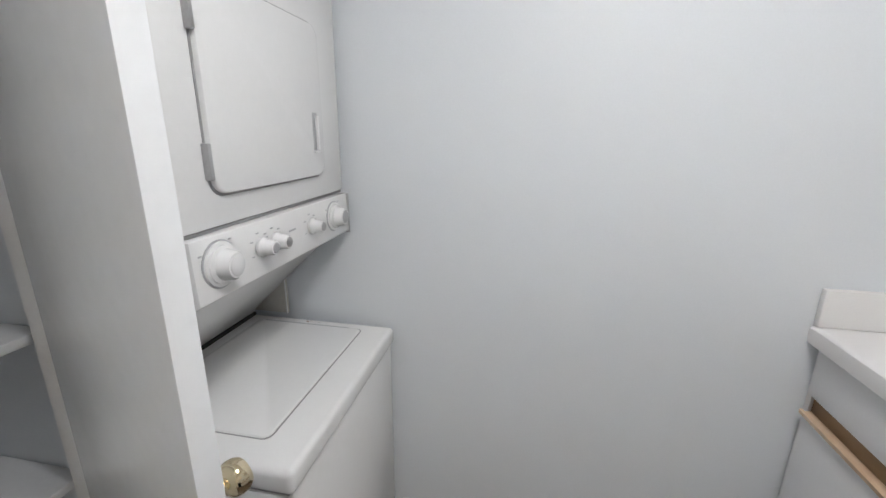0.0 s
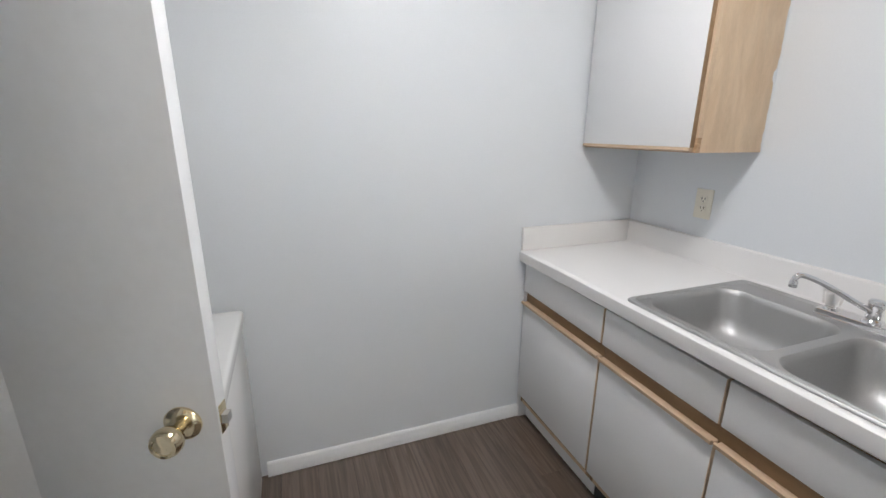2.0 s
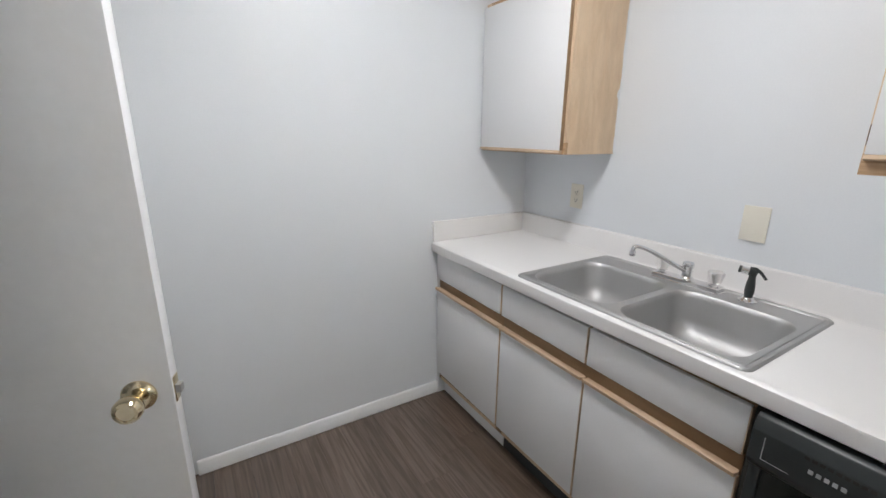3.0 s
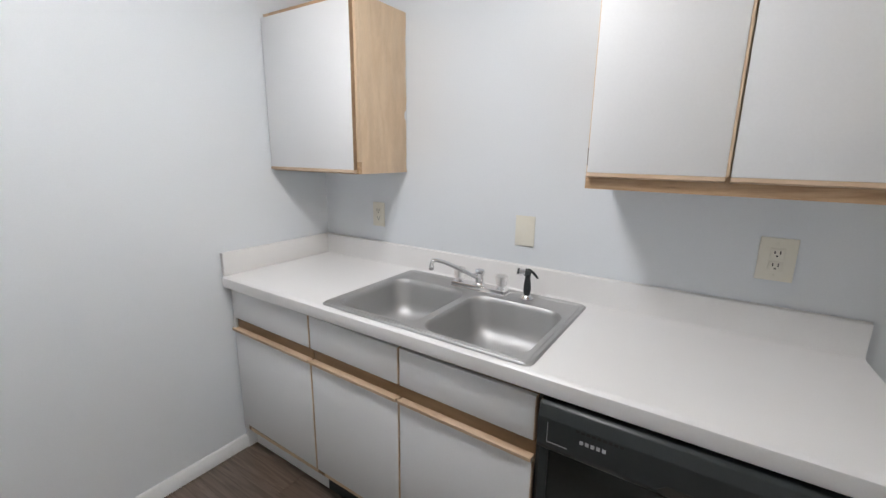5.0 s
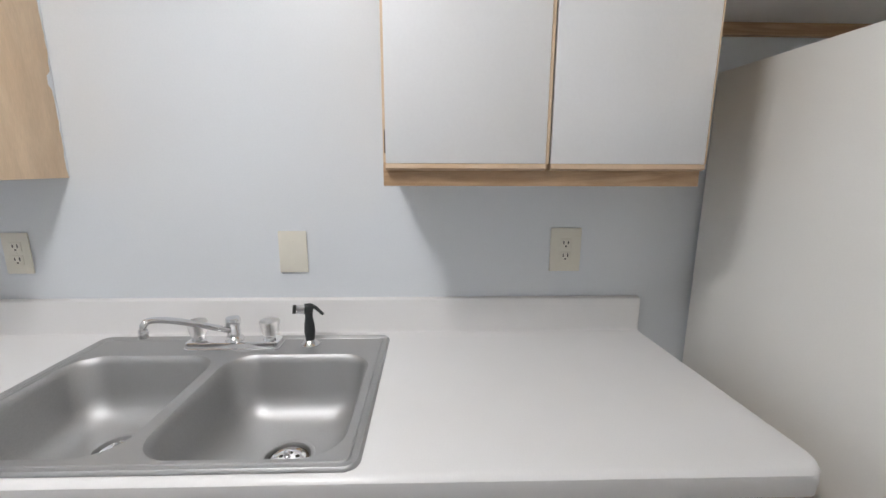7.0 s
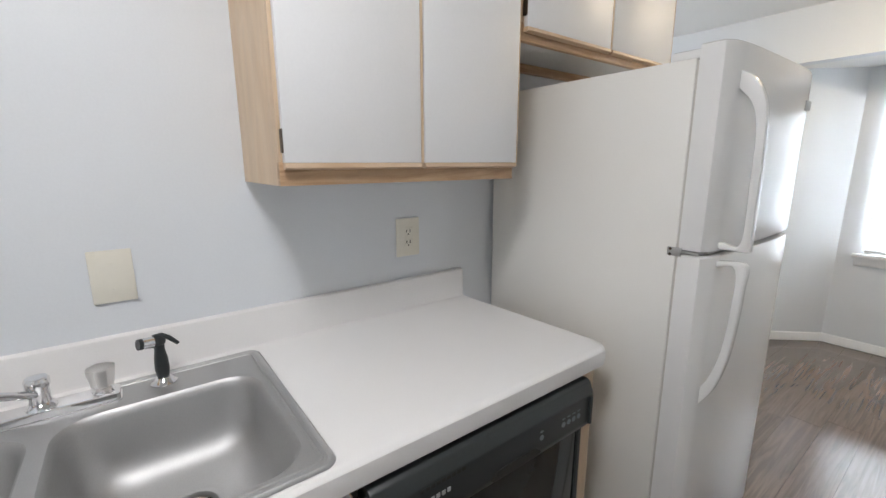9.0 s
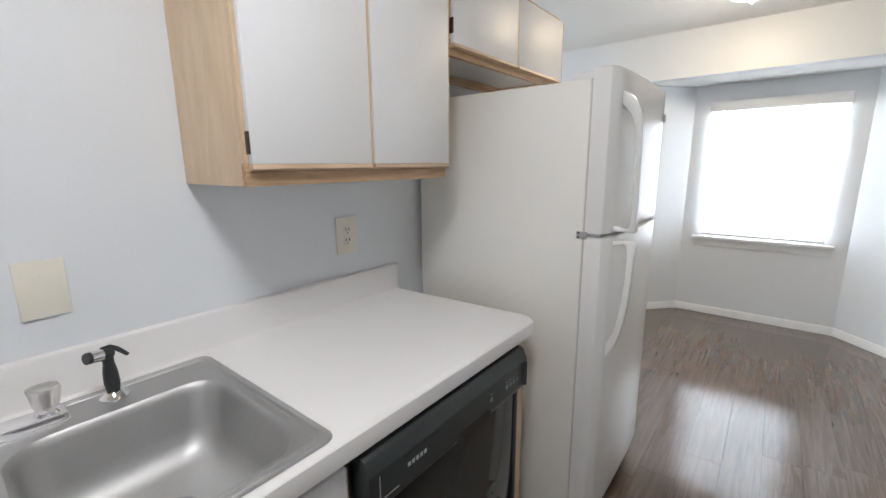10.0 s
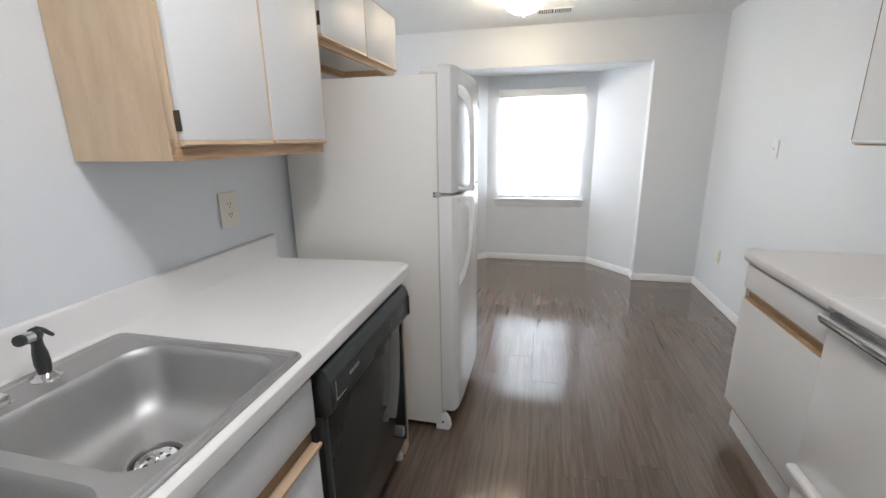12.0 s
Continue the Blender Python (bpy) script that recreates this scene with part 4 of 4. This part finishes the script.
part("drawer_handle", prism([(-2.081, 0.262), (-2.060, 0.262), (-2.046, 0.272), (-2.044, 0.290), (-2.052, 0.300), (-2.077, 0.300)], 1, G0 - 0.01, G1 + 0.012, bev=0.003), TRIM, rg, "white moulded handle")
for x in (-2.15, -2.60):
    for y in (G0 - 0.05, G1 + 0.05):
        part("foot", spin([(0.0, 0.0), (0.018, 0.0), (0.018, 0.02), (0.01, 0.031), (0.0, 0.031)], Matrix.Translation((x, y, 0)), 10), BLACK, rg)

# ---- stacked laundry unit ----
L0, L1 = -0.028, -0.662
wd = thing("stacked_washer_dryer", (-2.2, -0.34, 0), "white stacked washer and dryer standing against the end wall", "washer dryer")
part("washer_cabinet", box(XR + 0.03, -1.842, L0 - 0.004, L1 + 0.004, 0.012, 0.735, 0.006), ENAMEL, wd)
part("seam", box(XR + 0.03, -1.846, L0 - 0.008, L1 + 0.008, 0.7352, 0.739), SEAM, wd)
part("washer_top", box(XR + 0.03, -1.832, L0, L1, 0.7392, 0.795, 0.014, None, 4), ENAMEL, wd)
part("toe_base", box(XR + 0.03, -1.87, L0 - 0.02, L1 + 0.02, 0.0, 0.0118), BLACK, wd)


def slab_yz(x0, x1, y0, y1, z0, z1, rad, ins=0.004, n=6):
    """Rounded plate facing +x between x0 and x1."""
    rings = []
    for x, i in ((x0, 0), (x1 - ins, 0), (x1 - ins * 0.3, ins * 0.35), (x1, ins)):
        rings.append([Vector((x, u, v)) for u, v in rounded(y0 + i, y1 - i, z0 + i, z1 - i, rad, n)])
    return loft(rings)


def slab_xy(z0, z1, x0, x1, y0, y1, rad, ins=0.003):
    rings = []
    for z, i in ((z0, 0), (z1 - ins, 0), (z1, ins)):
        rings.append([Vector((u, v, z)) for u, v in rounded(x0 + i, x1 - i, y0 + i, y1 - i, rad)])
    return loft(rings)


part("lid_groove", slab_xy(0.7945, 0.7957, -2.300, -1.925, -0.590, -0.068, 0.02, 0.0005), SEAM, wd)
lid = part("lid", slab_xy(0.795, 0.7995, -2.297, -1.929, -0.587, -0.071, 0.019), ENAMEL, wd, "flat white washer lid")
part("lid_grip", box(-2.27, -1.97, -0.078, -0.0735, 0.7993, 0.8003), GREYPL, lid)
for dx_, dy_, r_ in ((-2.13, -0.050, 0.004), (-2.12, -0.047, 0.0025), (-2.09, -0.049, 0.0018)):
    part("rust_spot", spin([(r_, 0.0), (r_ * 0.8, 0.0003), (0.0, 0.0004)], Matrix.Translation((dx_, dy_, 0.7951)), 7), RUST, wd)
side = [(XR + 0.03, 0.797), (-2.345, 0.797), (-2.335, 0.815), (-2.030, 1.105), (-2.030, 1.236), (XR + 0.03, 1.236)]
part("support_column", prism(side, 1, L0 - 0.008, L1 + 0.008, bev=0.004), ENAMEL, wd, "slanted white column under the dryer")
part("column_gap", box(-2.352, -2.332, L0 - 0.01, L1 + 0.01, 0.7955, 0.806), DARKSLOT, wd)
cp = part("control_panel", prism([(-2.0295, 1.106), (-1.984, 1.110), (-1.972, 1.118), (-1.976, 1.2345), (-2.0295, 1.2345)], 1, L0 - 0.001, L1 + 0.001, bev=0.003), ENAMEL, wd, "white control panel")
part("panel_gap", box(-2.06, -1.992, L0 - 0.004, L1 + 0.004, 1.2365, 1.2422), SEAM, wd)
part("panel_end_cap", box(-2.028, -1.970, L0 + 0.0005, L0 + 0.0035, 1.108, 1.232, 0.001), GREYPL, cp)
part("dryer_cabinet", box(XR + 0.03, -1.986, L0, L1, 1.2425, 1.792, 0.008), ENAMEL, wd)
part("door_groove", slab_yz(-1.988, -1.9845, -0.586, -0.152, 1.298, 1.676, 0.036, 0.0005), SEAM, wd)
dd = part("dryer_door", slab_yz(-1.9865, -1.974, -0.581, -0.157, 1.303, 1.671, 0.033), ENAMEL, wd, "rounded white dryer door")
for z in (1.362, 1.605):
    part("door_hinge", box(-1.986, -1.971, -0.592, -0.583, z - 0.032, z + 0.032, 0.002), STEEL, dd)
part("handle_recess", slab_yz(-1.975, -1.9735, -0.213, -0.188, 1.365, 1.462, 0.004, 0.0003), GREYPL, dd)
part("handle_bar", box(-1.974, -1.966, -0.201, -0.190, 1.368, 1.456, 0.003), ENAMEL, dd)
part("handle_foot", box(-1.974, -1.968, -0.215, -0.184, 1.362, 1.368, 0.001), ENAMEL, dd)
QX = Euler((0, radians(90), 0)).to_matrix().to_4x4()
for y, r_, big in ((-0.598, 0.036, True), (-0.476, 0.021, False), (-0.425, 0.021, False), (-0.262, 0.021, False), (-0.128, 0.034, True)):
    m = Matrix.Translation((-1.9745, y, 1.180)) @ QX
    if big:
        part("dial_ring", spin([(r_ + 0.010, 0.0), (r_ + 0.010, 0.002), (r_ + 0.008, 0.0025), (0.0, 0.0025)], m, 32), GREYPL, cp)
        part("dial_face", spin([(r_ + 0.007, 0.002), (r_ + 0.006, 0.006), (0.0, 0.006)], m, 32), ENAMEL, cp)
    kn = part("dial", spin([(r_, 0.004), (r_, 0.010), (r_ * 0.82, 0.014), (r_ * 0.74, 0.032), (r_ * 0.66, 0.037), (0.0, 0.0375)], m, 28), ENAMEL, cp, "white knob")
    part("dial_cap", spin([(r_ * 0.55, 0.0374), (r_ * 0.5, 0.0388), (0.0, 0.039)], m, 24), STEEL if not big or y > -0.2 else ENAMEL, kn)
    for k in range(7):                                   # unreadable print round the knob
        a = radians(-60 + k * 50)
        rr = r_ + (0.016 if big else 0.010)
        c = (y + rr * math.sin(a), 1.180 + rr * math.cos(a))
        if abs(c[1] - 1.18) < 0.046:
            part("print_bar", box(-1.9752, -1.9735, c[0] - 0.004, c[0] + 0.004, c[1] - 0.0012, c[1] + 0.0012), GREYPL, cp)
part("print_bar", box(-1.9752, -1.9735, -0.365, -0.335, 1.186, 1.190), GREYPL, cp)

hb = thing("hose_box", (-2.31, -0.008, 0.88), "grey laundry hose box on the wall behind the washer", "hose box")
part("cover", box(-2.41, -2.225, -0.012, -0.002, 0.80, 0.985, 0.002), GASKET, hb)
part("edge", box(-2.229, -2.2245, -0.016, -0.0125, 0.80, 0.985, 0.001), TRIM, hb)
part("hose_end", tube([(-2.30, -0.0125, 0.915), (-2.30, -0.024, 0.905), (-2.305, -0.026, 0.88)], 0.012, 10), BLACK, hb)

# ---- pantry door, standing open ----
HINGE, LATCH = Vector((-2.110, -0.785)), Vector((-1.7785, -0.894))
ang = math.atan2(LATCH.y - HINGE.y, LATCH.x - HINGE.x)
wid = (LATCH - HINGE).length
pd = new("door_1")
pd.matrix_world = Matrix.Translation((HINGE.x, HINGE.y, 0)) @ Matrix.Rotation(ang, 4, "Z")
tagged(pd, "narrow white painted flush pantry door standing open", "door", kind="structure")
ORG[pd.name] = Vector((0, 0, 0))
part("leaf", box(0, wid, -0.016, 0.016, 0.012, 2.035, 0.0015), DOORP, pd)
part("latch_plate", box(wid + 0.0002, wid + 0.0015, -0.012, 0.012, 0.908, 0.966, 0.0004), BRASS, pd, "brass latch plate")
part("latch_bolt", prism([(-0.008, 0.928), (0.008, 0.928), (0.008, 0.946), (-0.008, 0.946)], 0, wid + 0.0016, wid + 0.012), STEEL, pd)
for s in (-1, 1):
    m = Matrix.Translation((wid - 0.062, s * 0.0161, 0.937)) @ Euler((radians(90 if s < 0 else -90), 0, 0)).to_matrix().to_4x4()
    rose = part("rose", spin([(0.033, 0.0), (0.033, 0.004), (0.028, 0.009), (0.018, 0.011), (0.0, 0.011)], m, 32), BRASS, pd, "polished brass rose")
    part("knob", spin([(0.011, 0.010), (0.010, 0.024), (0.014, 0.030), (0.023, 0.036), (0.0265, 0.046), (0.026, 0.056), (0.022, 0.063), (0.017, 0.064), (0.016, 0.062), (0.0, 0.0625)], m, 32), BRASS, rose, "polished brass knob")
frame_ = tagged(new("door_frame"), "white painted pantry door jamb lining", "door frame", kind="structure")
ORG[frame_.name] = Vector((0, 0, 0))
part("jamb", box(PX - T - 0.002, PX + 0.003, PY0 - 0.013, PY0 - 0.001, 0, 2.049), TRIM, frame_)
part("jamb", box(PX - T - 0.002, PX + 0.003, PY1 + 0.001, PY1 + 0.018, 0, 2.049), TRIM, frame_)
part("head", box(PX - T - 0.002, PX + 0.003, PY1 + 0.0185, PY0 - 0.0135, 2.031, 2.049), TRIM, frame_)

# ---- floor planks ----
PW, PL = 0.152, 1.22


def plank_mesh(length):
    bm = bmesh.new()
    w, l = PW / 2 - 0.0002, length / 2 - 0.0002
    top = [bm.verts.new((sx * (w - 0.0006), sy * (l - 0.0006), 0.0)) for sx, sy in ((-1, -1), (1, -1), (1, 1), (-1, 1))]
    low = [bm.verts.new((sx * w, sy * l, -0.0010)) for sx, sy in ((-1, -1), (1, -1), (1, 1), (-1, 1))]
    bm.faces.new(top)
    for i in range(4):
        bm.faces.new((low[i], low[(i + 1) % 4], top[(i + 1) % 4], top[i]))
    me = bpy.data.meshes.new("plank")
    bm.to_mesh(me)
    bm.free()
    me.materials.append(PLANK)
    return me


PLANKS = {}
rnd = random.Random(4)
x = XR + PW / 2
while x < PW / 2:
    y = -0.001
    length = round(PL * (0.25 + 0.75 * rnd.random()), 2)
    while y > -5.70:
        length = round(min(length, y + 5.72), 3)
        if length not in PLANKS:
            PLANKS[length] = plank_mesh(length)
        ob = new("plank", PLANKS[length])
        ob.parent = floor
        ob.location = (x, y - length / 2, 0)
        y -= length
        length = PL
    x += PW
